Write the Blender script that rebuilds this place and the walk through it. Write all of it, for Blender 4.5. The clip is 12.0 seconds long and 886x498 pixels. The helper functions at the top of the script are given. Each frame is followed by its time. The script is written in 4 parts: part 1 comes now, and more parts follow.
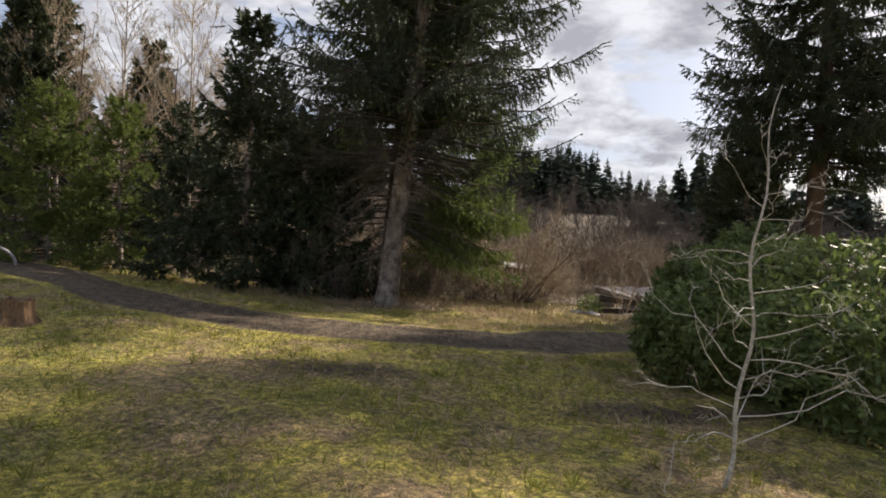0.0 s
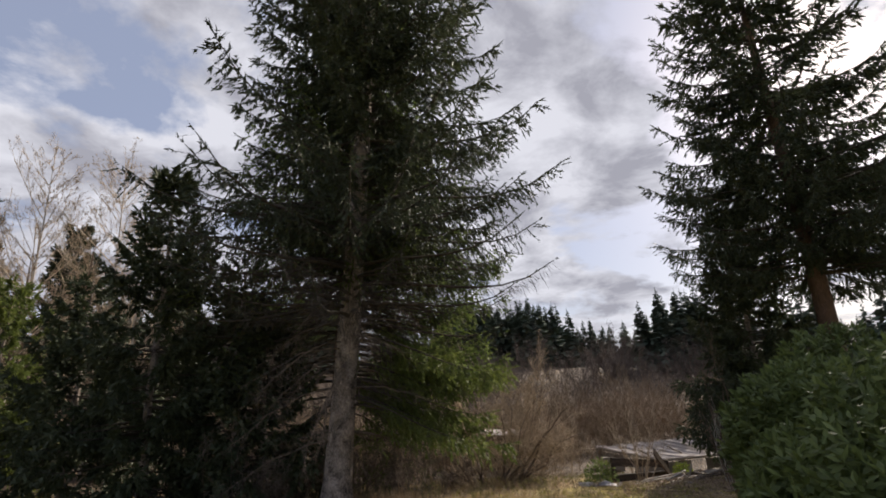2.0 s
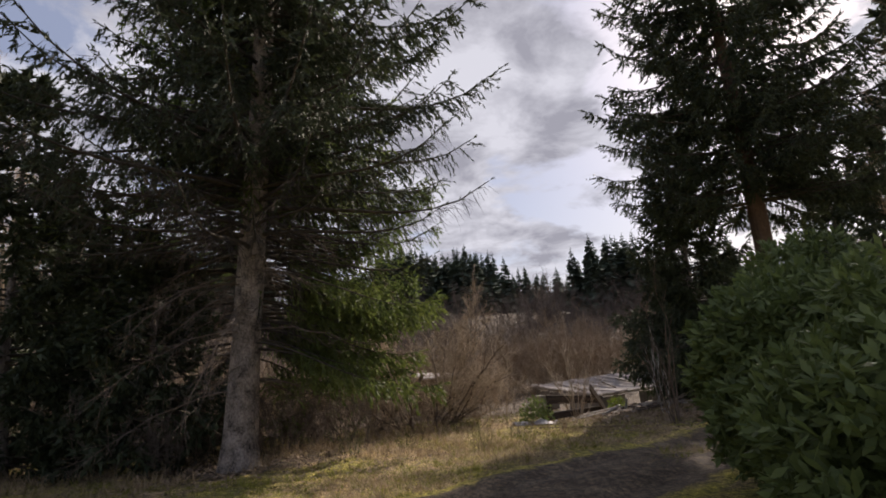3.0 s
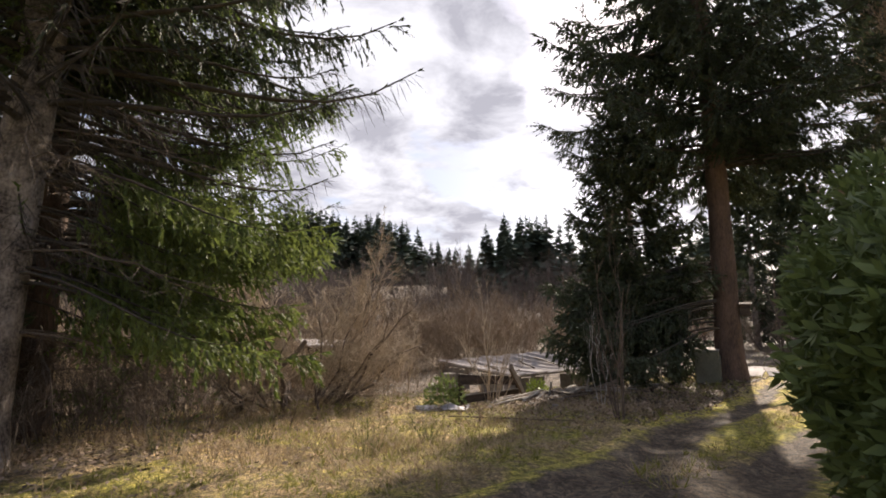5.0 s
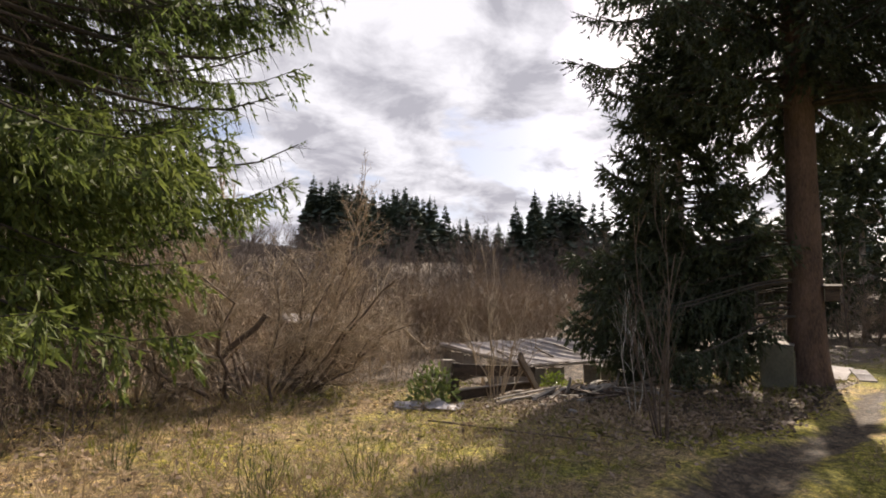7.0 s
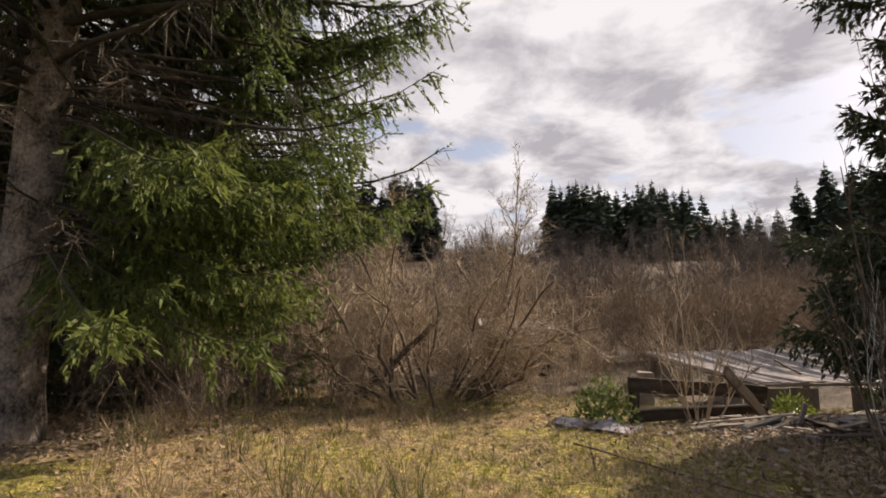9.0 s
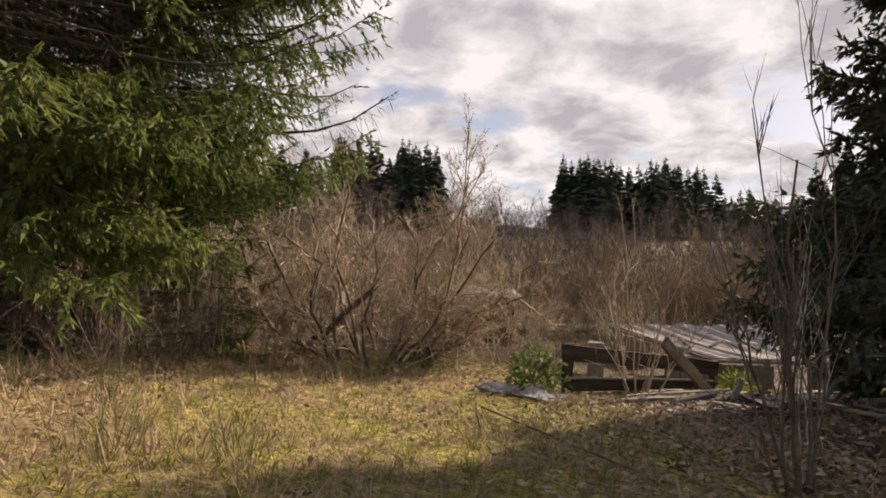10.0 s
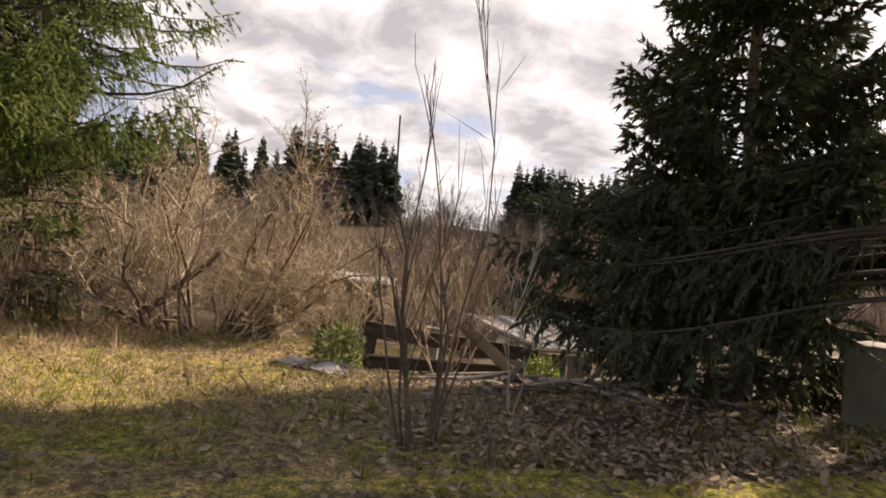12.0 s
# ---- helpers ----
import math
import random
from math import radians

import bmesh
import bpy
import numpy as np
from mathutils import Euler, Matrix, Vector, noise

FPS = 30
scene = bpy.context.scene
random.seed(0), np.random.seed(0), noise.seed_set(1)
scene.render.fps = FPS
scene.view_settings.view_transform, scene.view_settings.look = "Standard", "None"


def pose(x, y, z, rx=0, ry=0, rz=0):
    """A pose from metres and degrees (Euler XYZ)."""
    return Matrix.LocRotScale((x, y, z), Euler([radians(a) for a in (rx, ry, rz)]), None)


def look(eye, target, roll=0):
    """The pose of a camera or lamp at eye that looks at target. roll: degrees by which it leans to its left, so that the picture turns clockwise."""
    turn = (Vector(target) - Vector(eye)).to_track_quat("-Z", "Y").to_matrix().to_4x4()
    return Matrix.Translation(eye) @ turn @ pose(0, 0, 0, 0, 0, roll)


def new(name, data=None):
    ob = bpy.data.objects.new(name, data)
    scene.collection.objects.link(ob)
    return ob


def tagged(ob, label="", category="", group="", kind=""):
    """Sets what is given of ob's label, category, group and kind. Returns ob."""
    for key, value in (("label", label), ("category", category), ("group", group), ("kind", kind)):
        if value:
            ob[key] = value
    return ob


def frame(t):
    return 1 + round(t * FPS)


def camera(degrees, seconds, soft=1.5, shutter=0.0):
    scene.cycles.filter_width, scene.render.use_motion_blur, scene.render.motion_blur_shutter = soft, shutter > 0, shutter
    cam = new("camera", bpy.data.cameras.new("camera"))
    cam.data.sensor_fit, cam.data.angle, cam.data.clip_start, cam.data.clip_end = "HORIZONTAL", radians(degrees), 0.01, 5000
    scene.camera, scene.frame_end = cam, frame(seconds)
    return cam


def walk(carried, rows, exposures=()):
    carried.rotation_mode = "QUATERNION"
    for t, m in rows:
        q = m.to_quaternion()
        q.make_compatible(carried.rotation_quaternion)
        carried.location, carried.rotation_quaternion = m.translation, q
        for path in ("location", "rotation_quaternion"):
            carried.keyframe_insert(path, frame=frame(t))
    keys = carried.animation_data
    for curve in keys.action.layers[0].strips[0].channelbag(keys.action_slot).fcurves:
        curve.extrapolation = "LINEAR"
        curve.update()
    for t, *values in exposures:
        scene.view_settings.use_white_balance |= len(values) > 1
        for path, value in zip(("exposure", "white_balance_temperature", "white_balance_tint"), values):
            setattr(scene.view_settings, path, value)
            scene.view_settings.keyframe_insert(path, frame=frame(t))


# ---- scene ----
cam = camera(82.3, 12.0, soft=1.8)
# seconds, x, y, z, yaw, pitch, roll
ROWS = [
    (0.0, 0.000, -0.000, 1.720, -0.00, -2.13, -3.71),
    (0.5, -0.045, 0.756, 1.602, 0.04, 1.11, 3.66),
    (1.0, 0.001, 1.521, 1.500, -2.31, 6.11, 2.51),
    (1.5, 0.054, 2.480, 1.498, -1.73, 13.79, 3.78),
    (2.0, 0.124, 3.279, 1.445, -3.58, 16.93, 2.81),
    (2.5, 0.459, 4.282, 1.289, -9.84, 12.07, 3.22),
    (2.7, 0.558, 4.638, 1.244, -9.68, 11.23, 4.32),
    (4.3, 1.111, 7.523, 1.104, -16.33, 11.00, 2.59),
    (4.5, 1.242, 7.835, 1.073, -17.66, 9.44, 0.11),
    (5.0, 1.627, 8.612, 0.966, -20.70, 7.45, 1.11),
    (5.5, 2.067, 9.491, 0.928, -26.51, 6.32, 0.69),
    (6.0, 2.513, 10.152, 0.881, -32.19, 6.09, 0.83),
    (6.5, 2.872, 10.542, 0.844, -27.02, 6.03, -0.40),
    (7.0, 3.350, 10.950, 0.856, -17.30, 5.12, -0.63),
    (7.5, 3.900, 11.105, 0.824, -3.43, 6.16, 0.69),
    (7.7, 4.110, 11.152, 0.806, 0.68, 6.67, 1.12),
    (9.3, 5.612, 11.828, 0.784, 12.07, 5.30, -0.24),
    (9.5, 5.892, 11.971, 0.692, 12.51, 4.74, -1.14),
    (10.0, 6.480, 12.361, 0.570, 12.33, 2.63, -1.53),
    (10.5, 7.120, 12.665, 0.445, 10.70, 2.74, -2.39),
    (11.0, 7.745, 12.800, 0.376, 9.38, 2.76, -3.13),
    (11.5, 8.321, 12.937, 0.295, 8.83, 3.04, -4.23),
    (12.0, 8.996, 12.805, 0.299, 8.27, 3.07, -4.86),
]
# seconds, stops, kelvin, tint
EXPOSURES = [(0.0, 0.68, 6450, 11.0), (0.5, 0.97, 6550, 12.5), (1.0, 1.08, 6600, 14.0), (1.5, 0.66, 6550, 14.0), (2.0, 0.44, 6350, 14.0), (2.6, 0.27, 6350, 17.0), (4.4, 0.95, 6470, 15.5), (7.0, 0.81, 6620, 15.0), (9.4, 0.69, 7040, 16.0), (12.0, 1.0, 7340, 17.0)]
walk(cam, [(t, pose(x, y, z, 90 + p, r, w)) for t, x, y, z, w, p, r in ROWS], EXPOSURES)

# ---- sky and sun ----
SUN_HEADING, SUN_HEIGHT = 47.5, 31.0   # degrees from +y towards +x, and above the horizon
world = bpy.data.worlds.new("sky")
scene.world = world
world.use_nodes = True
wn, wl = world.node_tree.nodes, world.node_tree.links
wn.clear()


def wnode(kind, **values):
    n = wn.new(kind)
    for k, v in values.items():
        n.inputs[k].default_value = v
    return n


w_out = wn.new("ShaderNodeOutputWorld")
w_bg = wn.new("ShaderNodeBackground")
w_sky = wn.new("ShaderNodeTexSky")
w_sky.sky_type, w_sky.sun_disc = "NISHITA", False
w_sky.sun_elevation, w_sky.sun_rotation = radians(SUN_HEIGHT), radians(SUN_HEADING)
w_sky.dust_density, w_sky.air_density = 1.6, 1.0
w_co = wn.new("ShaderNodeTexCoord")
w_sep = wn.new("ShaderNodeSeparateXYZ")
w_add = wn.new("ShaderNodeMath")
w_add.operation, w_add.inputs[1].default_value = "ADD", 0.22
w_max = wn.new("ShaderNodeMath")
w_max.operation, w_max.inputs[1].default_value = "MAXIMUM", 0.05
w_div = wn.new("ShaderNodeVectorMath")
w_div.operation = "DIVIDE"
w_big = wnode("ShaderNodeTexNoise", Scale=2.0, Detail=12.0, Roughness=0.58, Distortion=0.2)
w_tone = wnode("ShaderNodeTexNoise", Scale=3.6, Detail=9.0, Roughness=0.58, Distortion=0.3)
w_shift = wn.new("ShaderNodeMapping")
w_shift.inputs["Location"].default_value = (3.7, 1.9, 0.0)
w_ramp = wn.new("ShaderNodeValToRGB")
w_ramp.color_ramp.elements[0].position, w_ramp.color_ramp.elements[1].position = 0.45, 0.54
w_grey = wn.new("ShaderNodeValToRGB")
e = w_grey.color_ramp.elements
e[0].position, e[0].color = 0.38, (4.2, 4.25, 4.7, 1)
e[1].position, e[1].color = 0.60, (8.2, 8.3, 8.7, 1)
w_mix = wn.new("ShaderNodeMix")
w_mix.data_type = "RGBA"
w_soft = wn.new("ShaderNodeMix")
w_soft.data_type = "RGBA"
w_soft.inputs[0].default_value = 0.5
w_soft.inputs[7].default_value = (5.6, 6.2, 7.9, 1)
wl.new(w_co.outputs["Generated"], w_sep.inputs[0])
wl.new(w_sep.outputs["Z"], w_add.inputs[0])
wl.new(w_add.outputs[0], w_max.inputs[0])
wl.new(w_co.outputs["Generated"], w_div.inputs[0])
wl.new(w_max.outputs[0], w_div.inputs[1])
wl.new(w_div.outputs[0], w_shift.inputs[0])
wl.new(w_shift.outputs[0], w_big.inputs["Vector"])
wl.new(w_div.outputs[0], w_tone.inputs["Vector"])
w_bank = None
for heading, up, reach in ((-4.0, 24.0, 0.86), (-33.0, 33.0, 0.90)):
    w_dot = wn.new("ShaderNodeVectorMath")
    w_dot.operation = "DOT_PRODUCT"
    ch, ce = radians(heading), radians(up)
    w_dot.inputs[1].default_value = (math.sin(ch) * math.cos(ce), math.cos(ch) * math.cos(ce), math.sin(ce))
    wl.new(w_co.outputs["Generated"], w_dot.inputs[0])
    w_map = wnode("ShaderNodeMapRange", **{"From Min": reach - 0.04, "From Max": reach + 0.08, "To Min": -0.06, "To Max": 0.09})
    wl.new(w_dot.outputs["Value"], w_map.inputs[0])
    if w_bank:
        w_most = wn.new("ShaderNodeMath")
        w_most.operation = "MAXIMUM"
        wl.new(w_bank, w_most.inputs[0])
        wl.new(w_map.outputs[0], w_most.inputs[1])
        w_bank = w_most.outputs[0]
    else:
        w_bank = w_map.outputs[0]
w_cover = wn.new("ShaderNodeMath")
w_cover.operation = "ADD"
wl.new(w_big.outputs[0], w_cover.inputs[0])
wl.new(w_bank, w_cover.inputs[1])
wl.new(w_cover.outputs[0], w_ramp.inputs[0])
wl.new(w_tone.outputs[0], w_grey.inputs[0])
wl.new(w_sky.outputs[0], w_soft.inputs[6])
wl.new(w_ramp.outputs[0], w_mix.inputs[0])
wl.new(w_soft.outputs[2], w_mix.inputs[6])
wl.new(w_grey.outputs[0], w_mix.inputs[7])
wl.new(w_mix.outputs[2], w_bg.inputs[0])
w_bg.inputs[1].default_value = 0.068
wl.new(w_bg.outputs[0], w_out.inputs[0])

sun = new("sun", bpy.data.lights.new("sun", "SUN"))
sun.data.energy, sun.data.angle, sun.data.color = 5.0, radians(1.6), (1.0, 0.88, 0.71)
sh, se = radians(SUN_HEADING), radians(SUN_HEIGHT)
sun_way = Vector((math.sin(sh) * math.cos(se), math.cos(sh) * math.cos(se), math.sin(se)))
sun.matrix_world = look((0, 0, 0), -sun_way)
sun.location = (20, 20, 40)


# ---- materials ----
def material(name, dark, light, scale=4.0, fine=40.0, rough=0.85, bump=0.3, bump_size=0.02, metal=0.0, island=0.0,
             object_random=0.0, through_light=0.0, stretch=(1, 1, 1), spec=0.3):
    """Two scales of noise between two colours, relief, and a spread from leaf to leaf or piece to piece."""
    m = bpy.data.materials.new(name)
    m.use_nodes = True
    nt, lk = m.node_tree.nodes, m.node_tree.links
    bsdf = nt["Principled BSDF"]
    co = nt.new("ShaderNodeTexCoord")
    mp = nt.new("ShaderNodeMapping")
    mp.inputs["Scale"].default_value = stretch
    lk.new(co.outputs["Object"], mp.inputs[0])
    n1, n2 = nt.new("ShaderNodeTexNoise"), nt.new("ShaderNodeTexNoise")
    n1.inputs["Scale"].default_value, n1.inputs["Detail"].default_value = scale, 5
    n2.inputs["Scale"].default_value, n2.inputs["Detail"].default_value = fine, 6
    n2.inputs["Roughness"].default_value = 0.65
    for n in (n1, n2):
        lk.new(mp.outputs[0], n.inputs["Vector"])
    s = nt.new("ShaderNodeMath")
    s.operation = "ADD"
    lk.new(n1.outputs[0], s.inputs[0])
    lk.new(n2.outputs[0], s.inputs[1])
    r = nt.new("ShaderNodeMapRange")
    r.inputs["From Min"].default_value, r.inputs["From Max"].default_value = 0.75, 1.25
    lk.new(s.outputs[0], r.inputs[0])
    mix = nt.new("ShaderNodeMix")
    mix.data_type = "RGBA"
    mix.inputs[6].default_value, mix.inputs[7].default_value = (*dark, 1), (*light, 1)
    value = r.outputs[0]
    if island or object_random:
        info = nt.new("ShaderNodeNewGeometry") if island else nt.new("ShaderNodeObjectInfo")
        k = nt.new("ShaderNodeMath")
        k.operation = "MULTIPLY_ADD"
        k.inputs[1].default_value = island or object_random
        lk.new(info.outputs["Random Per Island" if island else "Random"], k.inputs[0])
        t = nt.new("ShaderNodeMath")
        t.operation, t.inputs[1].default_value = "MULTIPLY", 1 - (island or object_random)
        lk.new(value, t.inputs[0])
        lk.new(t.outputs[0], k.inputs[2])
        value = k.outputs[0]
    lk.new(value, mix.inputs[0])
    lk.new(mix.outputs[2], bsdf.inputs["Base Color"])
    bsdf.inputs["Roughness"].default_value, bsdf.inputs["Metallic"].default_value = rough, metal
    bsdf.inputs["Specular IOR Level"].default_value = spec
    if bump:
        b = nt.new("ShaderNodeBump")
        b.inputs["Strength"].default_value, b.inputs["Distance"].default_value = bump, bump_size
        lk.new(n2.outputs[0], b.inputs["Height"])
        lk.new(b.outputs[0], bsdf.inputs["Normal"])
    if through_light:
        tr = nt.new("ShaderNodeBsdfTranslucent")
        lk.new(mix.outputs[2], tr.inputs[0])
        ms = nt.new("ShaderNodeMixShader")
        ms.inputs[0].default_value = through_light
        lk.new(bsdf.outputs[0], ms.inputs[1])
        lk.new(tr.outputs[0], ms.inputs[2])
        lk.new(ms.outputs[0], nt["Material Output"].inputs[0])
    return m


def ground_material(name, colours, dirt_colours, mask):
    """Moss, grass and straw in patches; bare soil where the mesh's mask attribute and a noise say so."""
    m = bpy.data.materials.new(name)
    m.use_nodes = True
    nt, lk = m.node_tree.nodes, m.node_tree.links
    bsdf = nt["Principled BSDF"]
    co = nt.new("ShaderNodeTexCoord")

    def noise_at(scale, detail=6.0, rough=0.6):
        n = nt.new("ShaderNodeTexNoise")
        n.inputs["Scale"].default_value, n.inputs["Detail"].default_value, n.inputs["Roughness"].default_value = scale, detail, rough
        lk.new(co.outputs["Object"], n.inputs["Vector"])
        return n.outputs[0]

    def ramp(value, stops):
        c = nt.new("ShaderNodeValToRGB")
        el = c.color_ramp.elements
        while len(el) < len(stops):
            el.new(0.5)
        for x, (p, col) in zip(el, stops):
            x.position, x.color = p, (*col, 1)
        lk.new(value, c.inputs[0])
        return c.outputs[0]

    def mixed(f, a, b, how="MIX"):
        x = nt.new("ShaderNodeMix")
        x.data_type, x.blend_type = "RGBA", how
        if isinstance(f, float):
            x.inputs[0].default_value = f
        else:
            lk.new(f, x.inputs[0])
        lk.new(a, x.inputs[6])
        lk.new(b, x.inputs[7])
        return x.outputs[2]

    patch, mid, grain, clump = noise_at(0.55), noise_at(3.2), noise_at(55, 8, 0.75), noise_at(13, 5, 0.7)
    grass = ramp(patch, [(p, c) for p, c in zip((0.36, 0.46, 0.54, 0.63), colours)])
    grass2 = ramp(mid, [(p, c) for p, c in zip((0.36, 0.46, 0.54, 0.64), colours[::-1])])
    base = mixed(0.32, grass, grass2)
    soil = ramp(mid, [(p, c) for p, c in zip((0.3, 0.5, 0.7), dirt_colours)])
    at = nt.new("ShaderNodeAttribute")
    at.attribute_name = mask
    add = nt.new("ShaderNodeMath")
    add.operation = "ADD"
    lk.new(at.outputs["Fac"], add.inputs[0])
    lk.new(mid, add.inputs[1])
    edge = nt.new("ShaderNodeMapRange")
    edge.inputs["From Min"].default_value, edge.inputs["From Max"].default_value = 0.85, 1.15
    lk.new(add.outputs[0], edge.inputs[0])
    allc = mixed(edge.outputs[0], base, soil)
    speck = ramp(grain, [(0.36, (0.2, 0.195, 0.18)), (0.5, (0.95, 0.95, 0.93)), (0.64, (2.1, 2.0, 1.8))])
    tuft = ramp(clump, [(0.38, (0.34, 0.36, 0.32)), (0.5, (1.0, 1.0, 1.0)), (0.62, (2.0, 1.86, 1.6))])
    out = mixed(0.9, mixed(0.8, allc, tuft, "MULTIPLY"), speck, "MULTIPLY")
    lk.new(out, bsdf.inputs["Base Color"])
    wet = nt.new("ShaderNodeMapRange")
    wet.inputs["To Min"].default_value, wet.inputs["To Max"].default_value = 0.95, 0.78
    lk.new(edge.outputs[0], wet.inputs[0])
    lk.new(wet.outputs[0], bsdf.inputs["Roughness"])
    bsdf.inputs["Specular IOR Level"].default_value = 0.25
    hh = nt.new("ShaderNodeMath")
    hh.operation = "ADD"
    lk.new(grain, hh.inputs[0])
    lk.new(clump, hh.inputs[1])
    b = nt.new("ShaderNodeBump")
    b.inputs["Strength"].default_value, b.inputs["Distance"].default_value = 0.9, 0.05
    lk.new(hh.outputs[0], b.inputs["Height"])
    lk.new(b.outputs[0], bsdf.inputs["Normal"])
    return m


STRAW, MOSS, DULL, OLIVE = (0.47, 0.35, 0.20), (0.36, 0.32, 0.075), (0.21, 0.16, 0.10), (0.14, 0.155, 0.05)
M_ground = ground_material("meadow", (OLIVE, MOSS, DULL, STRAW), ((0.048, 0.035, 0.025), (0.085, 0.062, 0.044), (0.135, 0.102, 0.072)), "dirt")
M_road = ground_material("track_soil", (OLIVE, MOSS, MOSS, STRAW), ((0.062, 0.046, 0.035), (0.115, 0.088, 0.065), (0.185, 0.145, 0.108)), "dirt")
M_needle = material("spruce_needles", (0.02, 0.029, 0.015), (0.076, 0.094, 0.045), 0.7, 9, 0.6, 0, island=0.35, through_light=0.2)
# brighter copy of the spruce needles, with sunlight put into the green
M_needle_lit = material("sunlit_spruce_needles", (0.06, 0.09, 0.022), (0.185, 0.22, 0.055), 0.8, 9, 0.6, 0, island=0.35, through_light=0.45)
M_needle_mid = material("green_spruce_needles", (0.045, 0.075, 0.022), (0.17, 0.215, 0.06), 0.7, 9, 0.6, 0, island=0.5, through_light=0.6)
M_bark = material("spruce_bark", (0.035, 0.028, 0.023), (0.40, 0.34, 0.29), 4, 26, 0.95, 0.9, 0.03, stretch=(1, 1, 0.75))
M_bark_red = material("reddish_bark", (0.05, 0.034, 0.026), (0.15, 0.10, 0.075), 3, 28, 0.95, 0.9, 0.03, stretch=(1, 1, 0.35))
M_twig = material("dead_twigs", (0.03, 0.025, 0.02), (0.09, 0.075, 0.06), 5, 40, 0.95, 0)
M_dead = material("dead_limb_bark", (0.065, 0.05, 0.04), (0.20, 0.16, 0.125), 4, 30, 0.95, 0)
M_hazel = material("bare_shrub_bark", (0.25, 0.20, 0.145), (0.56, 0.46, 0.345), 4, 30, 0.9, 0, island=0.4)
M_thicket = material("thicket_twigs", (0.13, 0.098, 0.07), (0.36, 0.28, 0.20), 0.25, 5, 0.95, 0, island=0.4)
M_far_thicket = material("hillside_twigs", (0.07, 0.055, 0.046), (0.18, 0.142, 0.115), 0.12, 2, 0.95, 0, island=0.4)
M_grey_twig = material("grey_sapling_bark", (0.24, 0.22, 0.19), (0.60, 0.56, 0.50), 5, 40, 0.8, 0.3, 0.004)
M_brown_stem = material("brown_stem_bark", (0.07, 0.05, 0.038), (0.19, 0.145, 0.11), 5, 40, 0.85, 0.3, 0.004)
M_birch = material("birch_bark", (0.25, 0.22, 0.19), (0.62, 0.58, 0.53), 2, 14, 0.8, 0, stretch=(1, 1, 0.5))
M_laurel = material("laurel_leaves", (0.055, 0.08, 0.026), (0.2, 0.25, 0.075), 0.9, 8, 0.55, 0, island=0.5, through_light=0.4, spec=0.4)
M_yellow_leaf = material("yellow_green_leaves", (0.10, 0.16, 0.02), (0.30, 0.36, 0.06), 2, 12, 0.5, 0, island=0.5, through_light=0.25)
M_grass = material("grass_blades", (0.11, 0.125, 0.022), (0.31, 0.30, 0.06), 0.6, 3, 0.7, 0, island=0.4, through_light=0.25)
M_straw = material("dead_grass_blades", (0.19, 0.135, 0.075), (0.50, 0.38, 0.235), 0.6, 3, 0.8, 0, island=0.5, through_light=0.2)
M_litter = material("fallen_leaves", (0.05, 0.035, 0.025), (0.42, 0.31, 0.22), 1.2, 6, 0.85, 0, island=0.75)
# conifer green paled so that distance haze is part of the colour
M_far = material("hazed_far_conifers", (0.05, 0.07, 0.052), (0.12, 0.15, 0.105), 0.12, 1.2, 0.9, 0, island=0.3)
M_wood = material("weathered_grey_boards", (0.13, 0.11, 0.09), (0.36, 0.32, 0.275), 2, 24, 0.85, 0.5, 0.006, object_random=0.3, stretch=(0.4, 5, 5))
M_dark_wood = material("dark_rotten_timber", (0.028, 0.021, 0.017), (0.11, 0.08, 0.06), 3, 22, 0.9, 0.6, 0.01, stretch=(0.5, 4, 4))
M_brown_wood = material("weathered_brown_board", (0.06, 0.045, 0.034), (0.20, 0.15, 0.11), 2, 24, 0.88, 0.5, 0.006, stretch=(0.4, 5, 5))
M_roof = material("old_grey_roofing", (0.20, 0.175, 0.165), (0.50, 0.45, 0.43), 2.2, 18, 0.8, 0.5, 0.01, object_random=0.35)
M_plaster = material("grey_cement", (0.17, 0.15, 0.13), (0.33, 0.30, 0.265), 1.6, 20, 0.9, 0.4, 0.01)
M_tarp = material("pale_plastic_sheet", (0.20, 0.185, 0.20), (0.46, 0.43, 0.45), 5, 25, 0.5, 0.3, 0.01)
M_box = material("faded_enamel", (0.10, 0.097, 0.068), (0.17, 0.163, 0.118), 2, 20, 0.55, 0.15, 0.003)
M_stump = material("rotten_stump", (0.05, 0.032, 0.02), (0.24, 0.15, 0.085), 5, 28, 0.95, 0.8, 0.02, stretch=(1, 1, 0.4))
M_stone = material("rubble_stone", (0.13, 0.12, 0.11), (0.34, 0.32, 0.30), 4, 25, 0.9, 0.6, 0.01, object_random=0.4)
M_broom = material("broom_shoots", (0.05, 0.06, 0.02), (0.13, 0.14, 0.045), 3, 20, 0.8, 0, island=0.4)
M_pole = material("pole_wood", (0.16, 0.14, 0.115), (0.33, 0.30, 0.26), 2, 20, 0.9, 0.3, 0.005, stretch=(1, 1, 0.2))


# ---- mesh helpers ----
def mesh_from(name, verts, tris, mat, smooth=False):
    me = bpy.data.meshes.new(name)
    verts, tris = np.asarray(verts, np.float32), np.asarray(tris, np.int32)
    me.vertices.add(len(verts))
    me.vertices.foreach_set("co", verts.ravel())
    me.loops.add(tris.size)
    me.loops.foreach_set("vertex_index", tris.ravel())
    me.polygons.add(len(tris))
    me.polygons.foreach_set("loop_start", np.arange(len(tris), dtype=np.int32) * 3)
    me.materials.append(mat)
    me.update(calc_edges=True)
    if smooth:
        me.polygons.foreach_set("use_smooth", np.ones(len(tris), bool))
    me.validate()
    return me


